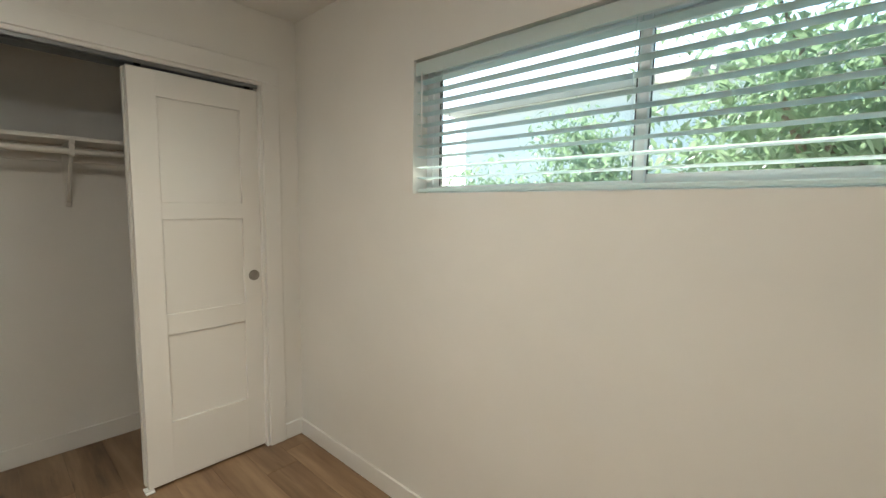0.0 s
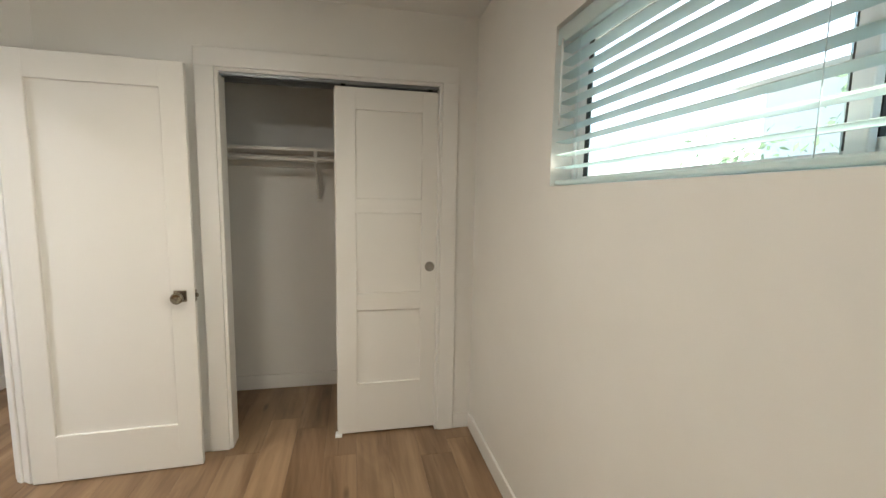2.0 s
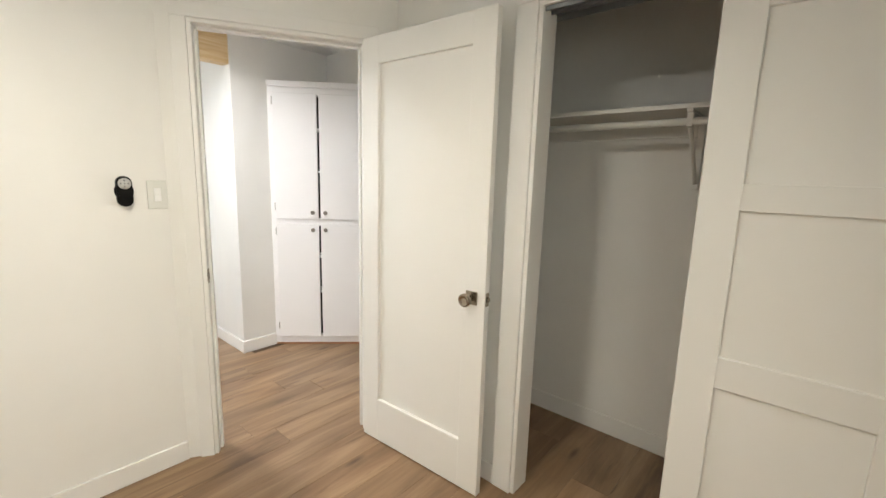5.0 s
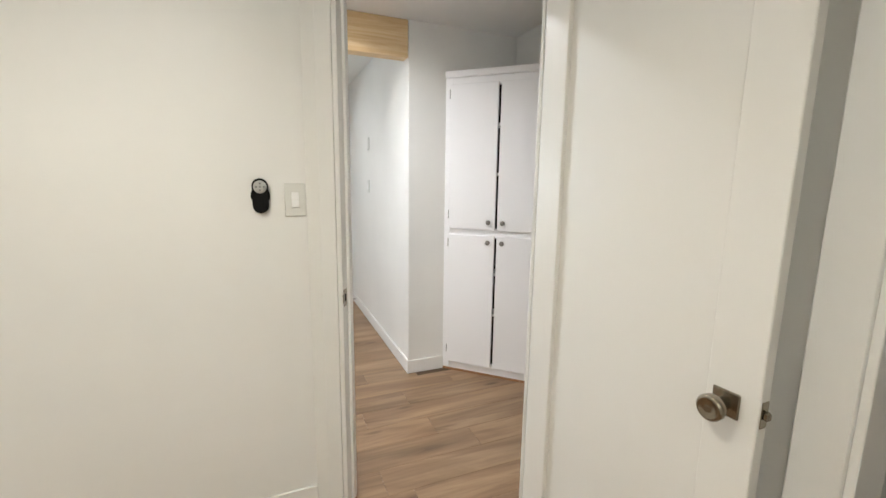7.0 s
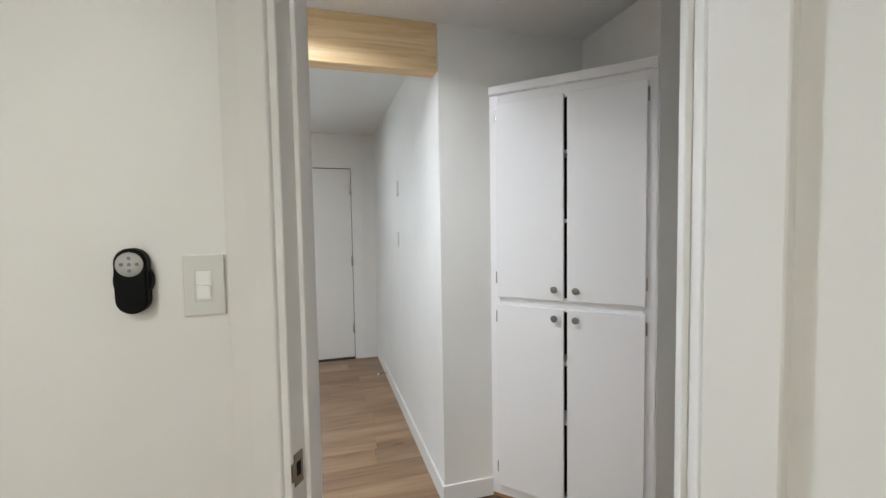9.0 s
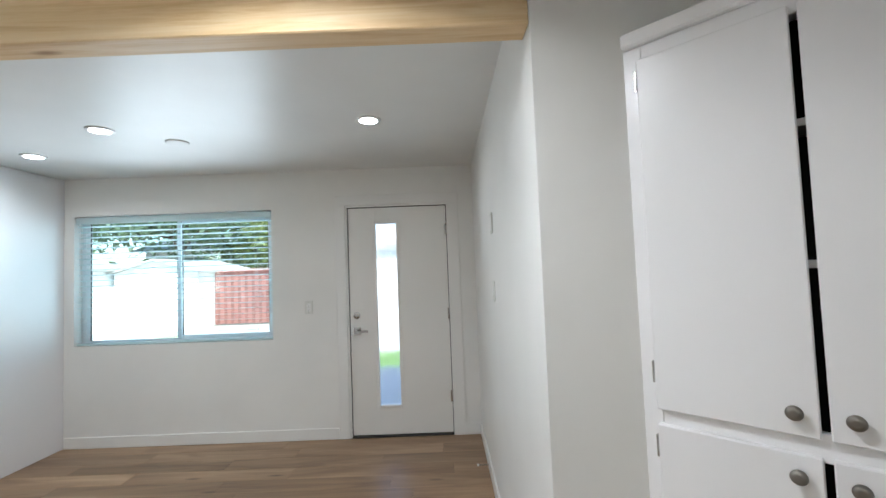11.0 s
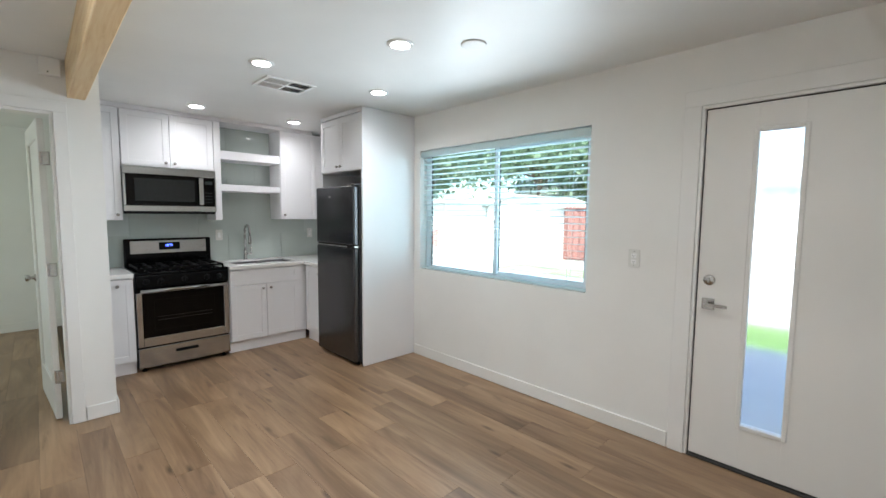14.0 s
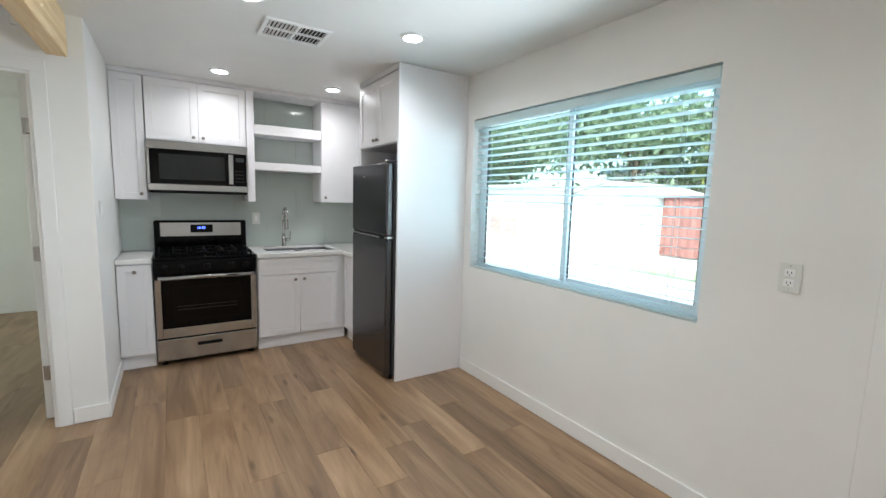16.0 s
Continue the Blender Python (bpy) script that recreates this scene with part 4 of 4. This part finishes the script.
hb = lathe(bmesh.new(), Matrix.Translation((3.415, -3.85, 0.985)) @ pose(0, 0, 0, 90), [(0.014, 0), (0.014, 0.05), (0.01, 0.052)], 18)
tube(hb, [(3.415, -3.893, 0.985), (3.41, -3.895, 1.03), (3.402, -3.897, 1.07)], 0.0055, 10)
part("handle", hb, CHROME, fa)

# range
rg = thing("gas_range", pose(2.862, -2.699, 0, 0, 0, -90), "stainless steel freestanding gas range with black cooktop", "stove")
W = 0.772
part("body", B(0.002, W - 0.002, 0.03, 0.62, 0.035, 0.895, bev=0.002), BLACK, rg)
part("drawer", B(0.004, W - 0.004, 0.0, 0.03, 0.045, 0.225, bev=0.004), STEEL, rg, "stainless storage drawer")
hd = B(0.29, 0.48, -0.006, 0.001, 0.148, 0.176, bev=0.004)
part("drawer_grip", hd, MATT, rg)
od = bmesh.new()
box(od, 0.004, 0.048, 0.0, 0.03, 0.238, 0.735, bev=0.003)
box(od, W - 0.048, W - 0.004, 0.0, 0.03, 0.238, 0.735, bev=0.003)
box(od, 0.047, W - 0.047, 0.0005, 0.0295, 0.238, 0.318, bev=0.002)
box(od, 0.047, W - 0.047, 0.0005, 0.0295, 0.727, 0.735, bev=0.002)
odoor = part("oven_door", od, STEEL, rg, "stainless oven door")
part("oven_window", B(0.049, W - 0.049, 0.003, 0.02, 0.318, 0.727, bev=0.006), GLASSBLACK, odoor, "black oven glass")
oi_ = bmesh.new()
for x0, x1, z0, z1 in ((0.135, 0.137, 0.38, 0.66), (W - 0.137, W - 0.135, 0.38, 0.66), (0.135, W - 0.135, 0.378, 0.38), (0.135, W - 0.135, 0.66, 0.662)):
    box(oi_, x0, x1, 0.0024, 0.0032, z0, z1)
part("window_border", oi_, plain("oven_window_border", (0.016, 0.012, 0.009), 0.1), odoor)
rk = bmesh.new()
for z in (0.47, 0.50):
    box(rk, 0.16, W - 0.16, 0.0024, 0.003, z, z + 0.0025)
part("oven_rack", rk, plain("dim_rack_steel", (0.05, 0.045, 0.04), 0.3), odoor, "oven rack wires behind the glass")
hn = tube(bmesh.new(), [(0.03, -0.05, 0.755), (W - 0.03, -0.05, 0.755)], 0.0145, 14)
for x in (0.06, W - 0.06):
    box(hn, x - 0.014, x + 0.014, -0.045, 0.02, 0.738, 0.768, bev=0.003)
part("handle", hn, STEEL, odoor, "stainless bar handle")
part("control_panel", B(0.0, W, -0.006, 0.05, 0.772, 0.893, bev=0.012, seg=2), BLACK, rg, "black front control panel")
for x in (0.085, 0.195, 0.386, 0.575, 0.685):
    kk = lathe(bmesh.new(), Matrix.Translation((x, -0.005, 0.832)) @ pose(0, 0, 0, 90), [(0.026, 0), (0.024, 0.012), (0.02, 0.014), (0.018, 0.032), (0.006, 0.034)], 20)
    box(kk, x - 0.004, x + 0.004, -0.046, -0.034, 0.814, 0.85, bev=0.002)
    part("burner_knob", kk, MATT, rg, "black burner knob")
part("cooktop", B(0.0, W, -0.004, 0.56, 0.893, 0.916, bev=0.006), BLACK, rg)
for x in (0.03, 0.272, 0.514):
    g = bmesh.new()
    for y in (0.05, 0.28, 0.51):
        box(g, x, x + 0.228, y - 0.006, y + 0.006, 0.934, 0.952, bev=0.002)
    for dx in (0.006, 0.114, 0.222):
        box(g, x + dx - 0.006, x + dx + 0.006, 0.044, 0.516, 0.9342, 0.9518, bev=0.002)
    for dx in (0.006, 0.222):
        for y in (0.05, 0.51):
            box(g, x + dx - 0.008, x + dx + 0.008, y - 0.008, y + 0.008, 0.914, 0.936, bev=0.002)
    part("grate", g, IRON, rg, "cast iron grate")
for x, y in ((0.15, 0.15), (0.15, 0.41), (0.386, 0.28), (0.62, 0.15), (0.62, 0.41)):
    part("burner", lathe(bmesh.new(), pose(x, y, 0.914), [(0.045, 0), (0.045, 0.008), (0.034, 0.012), (0.034, 0.017), (0.01, 0.018)], 20), IRON, rg)
part("backguard", B(0.002, W - 0.002, 0.56, 0.63, 0.893, 1.19, bev=0.014, seg=2), BLACK, rg)
part("backguard_panel", B(0.05, W - 0.05, 0.553, 0.562, 1.04, 1.172, bev=0.003), STEEL, rg, "stainless backguard panel")
disp = part("clock_display", B(0.29, 0.475, 0.549, 0.554, 1.075, 1.15, bev=0.002), GLASSBLACK, rg, "black clock display")
cf = bpy.data.curves.new("digits", "FONT")
cf.body, cf.size, cf.extrude = "10:31", 0.034, 0.0003
tmp = new("digits_curve", cf)
dg = bpy.data.meshes.new_from_object(tmp.evaluated_get(bpy.context.evaluated_depsgraph_get()))
bpy.data.objects.remove(tmp)
bd_ = bmesh.new()
bd_.from_mesh(dg)
bmesh.ops.transform(bd_, matrix=Matrix.Translation((0.34, 0.5484, 1.108)) @ pose(0, 0, 0, 90), verts=bd_.verts[:])
part("digits", bd_, CLOCK, disp, "glowing blue clock digits")
for x in (0.05, W - 0.05):
    for y in (0.07, 0.57):
        part("foot", lathe(bmesh.new(), pose(x, y, 0.0005), [(0.02, 0), (0.02, 0.012), (0.01, 0.015), (0.01, 0.036)], 14), MATT, rg)

# microwave
mw = thing("microwave", pose(3.135, -2.684, 1.445, 0, 0, -90), "stainless over-the-range microwave with dark glass door", "microwave")
part("body", B(0.002, 0.774, 0.03, 0.36, 0.0, 0.437, bev=0.004), BLACK, mw)
ff = bmesh.new()
box(ff, 0.0, 0.776, 0.0, 0.03, 0.365, 0.437, bev=0.004)
box(ff, 0.0, 0.776, 0.0, 0.03, 0.018, 0.075, bev=0.004)
box(ff, 0.0, 0.02, 0.0004, 0.0296, 0.0755, 0.3645, bev=0.002)
box(ff, 0.765, 0.776, 0.0004, 0.0296, 0.0755, 0.3645, bev=0.002)
part("front_frame", ff, STEEL, mw, "stainless front frame")
mdoor = part("door_glass", B(0.02, 0.645, 0.004, 0.025, 0.076, 0.364, bev=0.003), GLASSBLACK, mw, "black glass door")
part("window", B(0.085, 0.585, 0.0025, 0.01, 0.115, 0.33, bev=0.002), MWGLASS, mdoor, "dark grey see-through window")
part("control_panel", B(0.647, 0.765, 0.004, 0.025, 0.076, 0.364, bev=0.002), GLASSBLACK, mw)
cp = bmesh.new()
for i in range(4):
    for j in range(3):
        box(cp, 0.672 + j * 0.026, 0.688 + j * 0.026, 0.0034, 0.0041, 0.11 + i * 0.032, 0.118 + i * 0.032)
part("key_marks", cp, plain("dim_key_marks", (0.02, 0.02, 0.02), 0.4), mw)
part("display", B(0.675, 0.745, 0.0032, 0.0042, 0.295, 0.33), plain("display_grey", (0.03, 0.035, 0.035), 0.1), mw)
mh = B(0.612, 0.652, -0.04, -0.028, 0.085, 0.355, bev=0.005, seg=2)
for z in (0.1, 0.34):
    box(mh, 0.622, 0.642, -0.03, 0.005, z - 0.012, z + 0.012, bev=0.003)
part("handle", mh, STEEL, mdoor, "curved stainless handle")
part("vent_grille", B(0.02, 0.756, 0.005, 0.34, -0.004, 0.016), MATT, mw)
part("badge", B(0.36, 0.42, -0.001, 0.0005, 0.395, 0.405), CHROME, mw)

# refrigerator
rf = thing("refrigerator", pose(2.43, -4.215, 0, 0, 0, 180), "dark stainless top-freezer refrigerator between cabinets", "refrigerator")
FW = 0.715
part("body", B(0.0, FW, 0.065, 0.68, 0.03, 1.715, bev=0.004), FRIDGE_SIDE, rf)
fz = part("freezer_door", B(0.0, FW, 0.0, 0.058, 1.16, 1.72, bev=0.014, seg=3), DARKSTEEL, rf, "dark stainless freezer door")
ld = part("fridge_door", B(0.0, FW, 0.0, 0.058, 0.04, 1.135, bev=0.014, seg=3), DARKSTEEL, rf, "dark stainless lower door")
part("handle_lip", B(0.02, FW - 0.12, -0.006, 0.02, 1.137, 1.15, bev=0.003), CHROME, ld, "bright pocket handle edge")
part("pocket", B(0.01, FW - 0.01, 0.012, 0.058, 1.136, 1.16), MATT, rf)
part("hinge_cap", B(FW - 0.07, FW - 0.01, 0.01, 0.1, 1.721, 1.738, bev=0.005), FRIDGE_SIDE, rf)
part("mid_hinge", B(FW - 0.05, FW + 0.004, 0.005, 0.06, 1.1365, 1.158, bev=0.003), CHROME, rf)
part("badge", B(0.26, 0.30, -0.001, 0.001, 1.615, 1.627), CHROME, fz, "small bright badge")
part("kick_grille", B(0.02, FW - 0.02, 0.05, 0.07, 0.004, 0.04), MATT, rf)
for x in (0.05, FW - 0.05):
    part("foot", lathe(bmesh.new(), pose(x, 0.12, 0.0005), [(0.02, 0), (0.02, 0.03)], 12), MATT, rf)

# backsplash outlets
switch_plate(pose(XB - 0.011, -3.575, 1.205, 0, 0, -90), 0.073, 0.118, "white wall outlet plate on the tiled backsplash", "rocker")
switch_plate(pose(XB - 0.011, -4.66, 1.205, 0, 0, -90), 0.073, 0.118, "white wall outlet plate near the kitchen corner", "outlet")

# ---- outdoors ----
solid("ground", B(-400, 400, -400, 400, -0.35, -0.2), SOIL, "pale dry dirt ground", "ground", kind="structure")
solid("driveway", B(-9, 18, -15.4, -9.9, -0.2, -0.17, bev=0.01), CONCRETE, "pale sunlit concrete driveway", "pavement", kind="structure")
solid("walkway", B(-5, 9.0, -8.35, -5.06, -0.2, -0.13, bev=0.01), CONCRETE, "concrete front walkway in the shade of the house", "pavement", kind="structure")
solid("lawn", B(-9, 1.2, -9.9, -8.352, -0.2, -0.15), GRASS, "strip of green lawn beside the walkway", "lawn", kind="structure")
solid("grass_strip", B(1.0, 6.5, -13.6, -12.2, -0.169, -0.155), DRYGRASS, "patchy grass before the red fence", "lawn", kind="structure")
solid("garden_wall", B(-9, 1.44, -16.2, -16.0, -0.2, 1.9, bev=0.01), STUCCO, "white stucco garden wall beside the red fence", "wall", kind="structure")


def shed():
    t = thing("shed", pose(7.95, -17.3, -0.2), "white painted garden shed with low gable roof", "shed")
    w = bmesh.new()
    p = [w.verts.new((x, y, z)) for y in (2.0, -2.0) for x, z in ((-1.42, 0), (1.42, 0), (1.42, 1.96), (0, 2.36), (-1.42, 1.96))]
    w.faces.new(p[:5])
    w.faces.new(p[5:][::-1])
    for k in range(5):
        w.faces.new((p[k], p[(k + 1) % 5], p[5 + (k + 1) % 5], p[5 + k]))
    part("wall", w, STUCCO, t)
    for sgn in (-1, 1):
        g = bmesh.new()
        q = [(0, 2.2, 2.365), (0, -2.2, 2.365), (sgn * 1.62, -2.2, 1.912), (sgn * 1.62, 2.2, 1.912)]
        lo = [g.verts.new(c) for c in q]
        hi = [g.verts.new((c[0], c[1], c[2] + 0.06)) for c in q]
        g.faces.new(lo)
        g.faces.new(hi[::-1])
        for k in range(4):
            g.faces.new((lo[k], lo[(k + 1) % 4], hi[(k + 1) % 4], hi[k]))
        part("roof", g, SHEDROOF, t)
    return t


SHEDROOF = paint("shed_roof_pale", (0.50, 0.48, 0.45), 0.8)
shed()
ga = thing("garage", pose(13.5, -15.5, -0.2), "long white stucco garage with red panels on a board", "garage")
part("wall", B(-4.0, 4.5, -2.5, 2.5, 0, 2.05, bev=0.01), STUCCO, ga)
part("roof", B(-4.3, 4.8, -2.8, 2.85, 2.05, 2.2, bev=0.02), SHEDROOF, ga)
# Board and red panels stand in for an unidentified red and white shape.
gw = part("window", B(-3.75, -2.25, 2.5, 2.53, 0.36, 1.14, bev=0.006), STUCCO, ga, "white board with two red panels")
part("shutter", B(-3.7, -3.15, 2.53, 2.56, 0.42, 1.08, bev=0.005), RED, gw)
part("shutter", B(-2.9, -2.3, 2.53, 2.56, 0.42, 1.08, bev=0.005), RED, gw)
fe = thing("fence", pose(3.45, -16.2, -0.2), "red corrugated metal fence with a top rail", "fence")
for i in range(10):
    t = bmesh.new()
    n = 8
    vs_ = [(i * 0.5 - 2.0 + 0.5 * k / n, 0.02 * math.sin(2 * math.pi * k * 2 / n)) for k in range(n + 1)]
    lo = [t.verts.new((x, y, 0.05)) for x, y in vs_]
    hi = [t.verts.new((x, y, 1.95)) for x, y in vs_]
    for k in range(n):
        t.faces.new((lo[k], lo[k + 1], hi[k + 1], hi[k]))
    bmesh.ops.solidify(t, geom=t.faces[:], thickness=0.006)
    part("sheet", t, RED, fe)
part("top_rail", B(-2.0, 3.0, 0.03, 0.09, 1.9, 1.99, bev=0.004), RED, fe)
for x in (-1.95, -0.3, 1.35, 2.95):
    part("post", B(x - 0.05, x + 0.05, -0.12, -0.03, 0, 2.0, bev=0.006), RED, fe)


def house(x, y, w, d, h, label):
    t = thing("house", pose(x, y, -0.2), label, "house")
    part("wall", B(-w / 2, w / 2, -d / 2, d / 2, 0, h, bev=0.02), STUCCO, t)
    g = bmesh.new()
    p = [g.verts.new(c) for c in ((-w / 2 - 0.5, d / 2 + 0.5, h), (w / 2 + 0.5, d / 2 + 0.5, h), (-w / 2 - 0.5, -d / 2 - 0.5, h), (w / 2 + 0.5, -d / 2 - 0.5, h), (-w / 2 - 0.5, 0, h + 1.0), (w / 2 + 0.5, 0, h + 1.0))]
    for q in ((0, 1, 5, 4), (3, 2, 4, 5), (0, 4, 2), (1, 3, 5), (1, 0, 2, 3)):
        g.faces.new([p[i] for i in q])
    part("roof", g, paint("house_roof_pale", (0.55, 0.54, 0.52), 0.8), t)
    for k in range(3):
        cx = -w / 2 + w * (k + 0.5) / 3
        wn_ = part("window", box(bmesh.new(), cx - 0.9, cx + 0.9, d / 2 - 0.02, d / 2 + 0.03, 1.9, 2.9), STUCCO, t)
        for s in (-0.85, 0.03):
            part("pane", B(cx + s, cx + s + 0.82, d / 2 + 0.03, d / 2 + 0.036, 1.95, 2.85), DARKWIN, wn_)
    return t


house(6.5, -27.0, 16, 6, 3.3, "pale single-storey house behind the red fence")
house(-3.0, 12.5, 9, 6, 4.2, "pale stucco neighbour house behind the tree")


def tree(x, y, height, spread, n, seed, mat, label, base=0.35, size=0.16):
    r = random.Random(seed)
    t = thing("tree", pose(x, y, -0.2), label, "tree")
    tips = []
    tr_ = tube(bmesh.new(), [(0, 0, 0), (0.06, 0.03, height * 0.22), (-0.04, 0.05, height * base * 1.2)], [0.17, 0.13, 0.1], 10)
    for k in range(11):
        a, e = r.uniform(0, 6.28), r.uniform(0.15, 1.2)
        z0 = height * r.uniform(base * 0.5, base * 1.2)
        L = spread * r.uniform(0.7, 1.1)
        p1 = Vector((math.cos(a) * math.cos(e), math.sin(a) * math.cos(e), math.sin(e))) * L * 0.5 + Vector((0, 0, z0))
        p2 = p1 + Vector((math.cos(a + r.uniform(-0.5, 0.5)) * math.cos(e), math.sin(a + r.uniform(-0.5, 0.5)) * math.cos(e), math.sin(e) * 0.8)) * L * 0.55
        tube(tr_, [(0, 0, z0), p1, p2], [0.06, 0.035, 0.012], 7)
        tips += [p1, p2, (p1 + p2) / 2]
    part("trunk", tr_, BARK, t)
    vv, ff_ = [], []
    cl = []
    for p in tips:
        for j in range(4):
            cl.append(p + Vector((r.gauss(0, 0.35), r.gauss(0, 0.35), r.gauss(0, 0.3))) * spread * 0.32)
    for i in range(n):
        c = r.choice(cl) + Vector((r.gauss(0, 1), r.gauss(0, 1), r.gauss(0, 0.8))) * spread * 0.12
        if c.z < 0.25 or (abs(y) < 6 and c.y + y < 2.7):
            continue
        q = Euler((r.uniform(-1.2, 1.2), r.uniform(-1.2, 1.2), r.uniform(0, 6.28))).to_matrix()
        s = size * r.uniform(0.6, 1.3)
        k = len(vv)
        vv += [tuple(c + q @ Vector(w_) * s) for w_ in ((-0.5, 0, 0), (-0.1, 0.2, 0.05), (0.5, 0, 0), (-0.1, -0.2, 0.05))]
        ff_.append((k, k + 1, k + 2, k + 3))
    me = bpy.data.meshes.new("crown")
    me.from_pydata(vv, [], ff_)
    me.materials.append(mat)
    o = new("crown", me)
    o.parent = t
    return t


tree(0.5, 4.7, 3.6, 1.9, 14000, 3, LEAF, "leafy green tree close outside the bedroom window", 0.4, 0.1)
tree(-1.5, 5.4, 3.1, 1.7, 14000, 9, LEAF, "smaller leafy tree outside the bedroom window", 0.4, 0.1)
tree(2.9, 4.9, 3.8, 1.9, 14000, 5, LEAF, "leafy green tree beside the bedroom", 0.4, 0.1)
for i, (x, y, h, s) in enumerate(((11, -21.5, 8, 5), (19, -21, 8, 5), (27, -20, 8, 5.5))):
    tree(x, y, h, s, 12000, 21 + i, LEAF, "broad green tree behind the shed", 0.45, 0.4)
tree(7.2, -24.0, 6.5, 3.0, 8000, 31, LEAF_Y, "yellow-green tree behind the fence", 0.45, 0.38)

# ---- backsplash tiles ----
bs = solid("backsplash", B(XB - 0.004, XB - 0.0005, -4.91, -2.456, 0.914, 2.4), GROUT, "grey-green glass tile backsplash behind the range", "backsplash", kind="structure")
tm = mesh_of("tile", B(-0.0055, 0, -0.3042, 0.3042, -0.1518, 0.1518, bev=0.0006), TILE)
for j in range(5):
    for i in range(5):
        y = -2.76 - i * 0.6095 + (0.3048 if j % 2 else 0)
        if y < -4.65 or y + 0.3 > -2.4:
            continue
        o = new("tile", tm)
        o.parent = bs
        o.matrix_basis = pose(XB - 0.0042, y, 1.068 + j * 0.3048)

# ---- floor planks ----
fo = solid("floor", B(-4.0, 5.5, -5.0, 1.555, -0.12, -0.0015), SUBFLOOR, "oak-look vinyl plank floor", "floor", kind="structure")
PL, PW = 1.22, 0.18
rr = random.Random(7)
planks = {}


def plank_of(length):
    """One shared mesh for each plank length, in steps of a centimetre."""
    key = round(length, 2)
    if key not in planks:
        planks[key] = mesh_of("plank", B(-key / 2 + 0.0006, key / 2 - 0.0006, -PW / 2 + 0.0005, PW / 2 - 0.0005, -0.003, 0, bev=0.0009), PLANK)
    return planks[key]


def runs(y):
    """The stretches of x that are indoors along a row of planks."""
    if y < -2.3:
        return [(-2.15, 3.55)]
    if y < -1.25:
        return [(-4.05, 5.55)]
    if y < -0.65:
        return [(-4.05, 1.75), (2.15, 5.55)]
    return [(-3.08, 1.75), (2.15, 5.55)] if y < 1.0 else [(-3.08, 1.75)]


y = -4.92 + PW / 2
while y < 1.6:
    for x0, x1 in runs(y):
        x = x0
        cut = x0 + round(rr.uniform(0.25, 1.22), 2)
        while x < x1 - 0.03:
            end = min(cut, x1)
            o = new("plank", plank_of(end - x))
            o.parent = fo
            o.matrix_basis = pose((x + end) / 2, y, 0)
            x, cut = end, end + PL
    y += PW
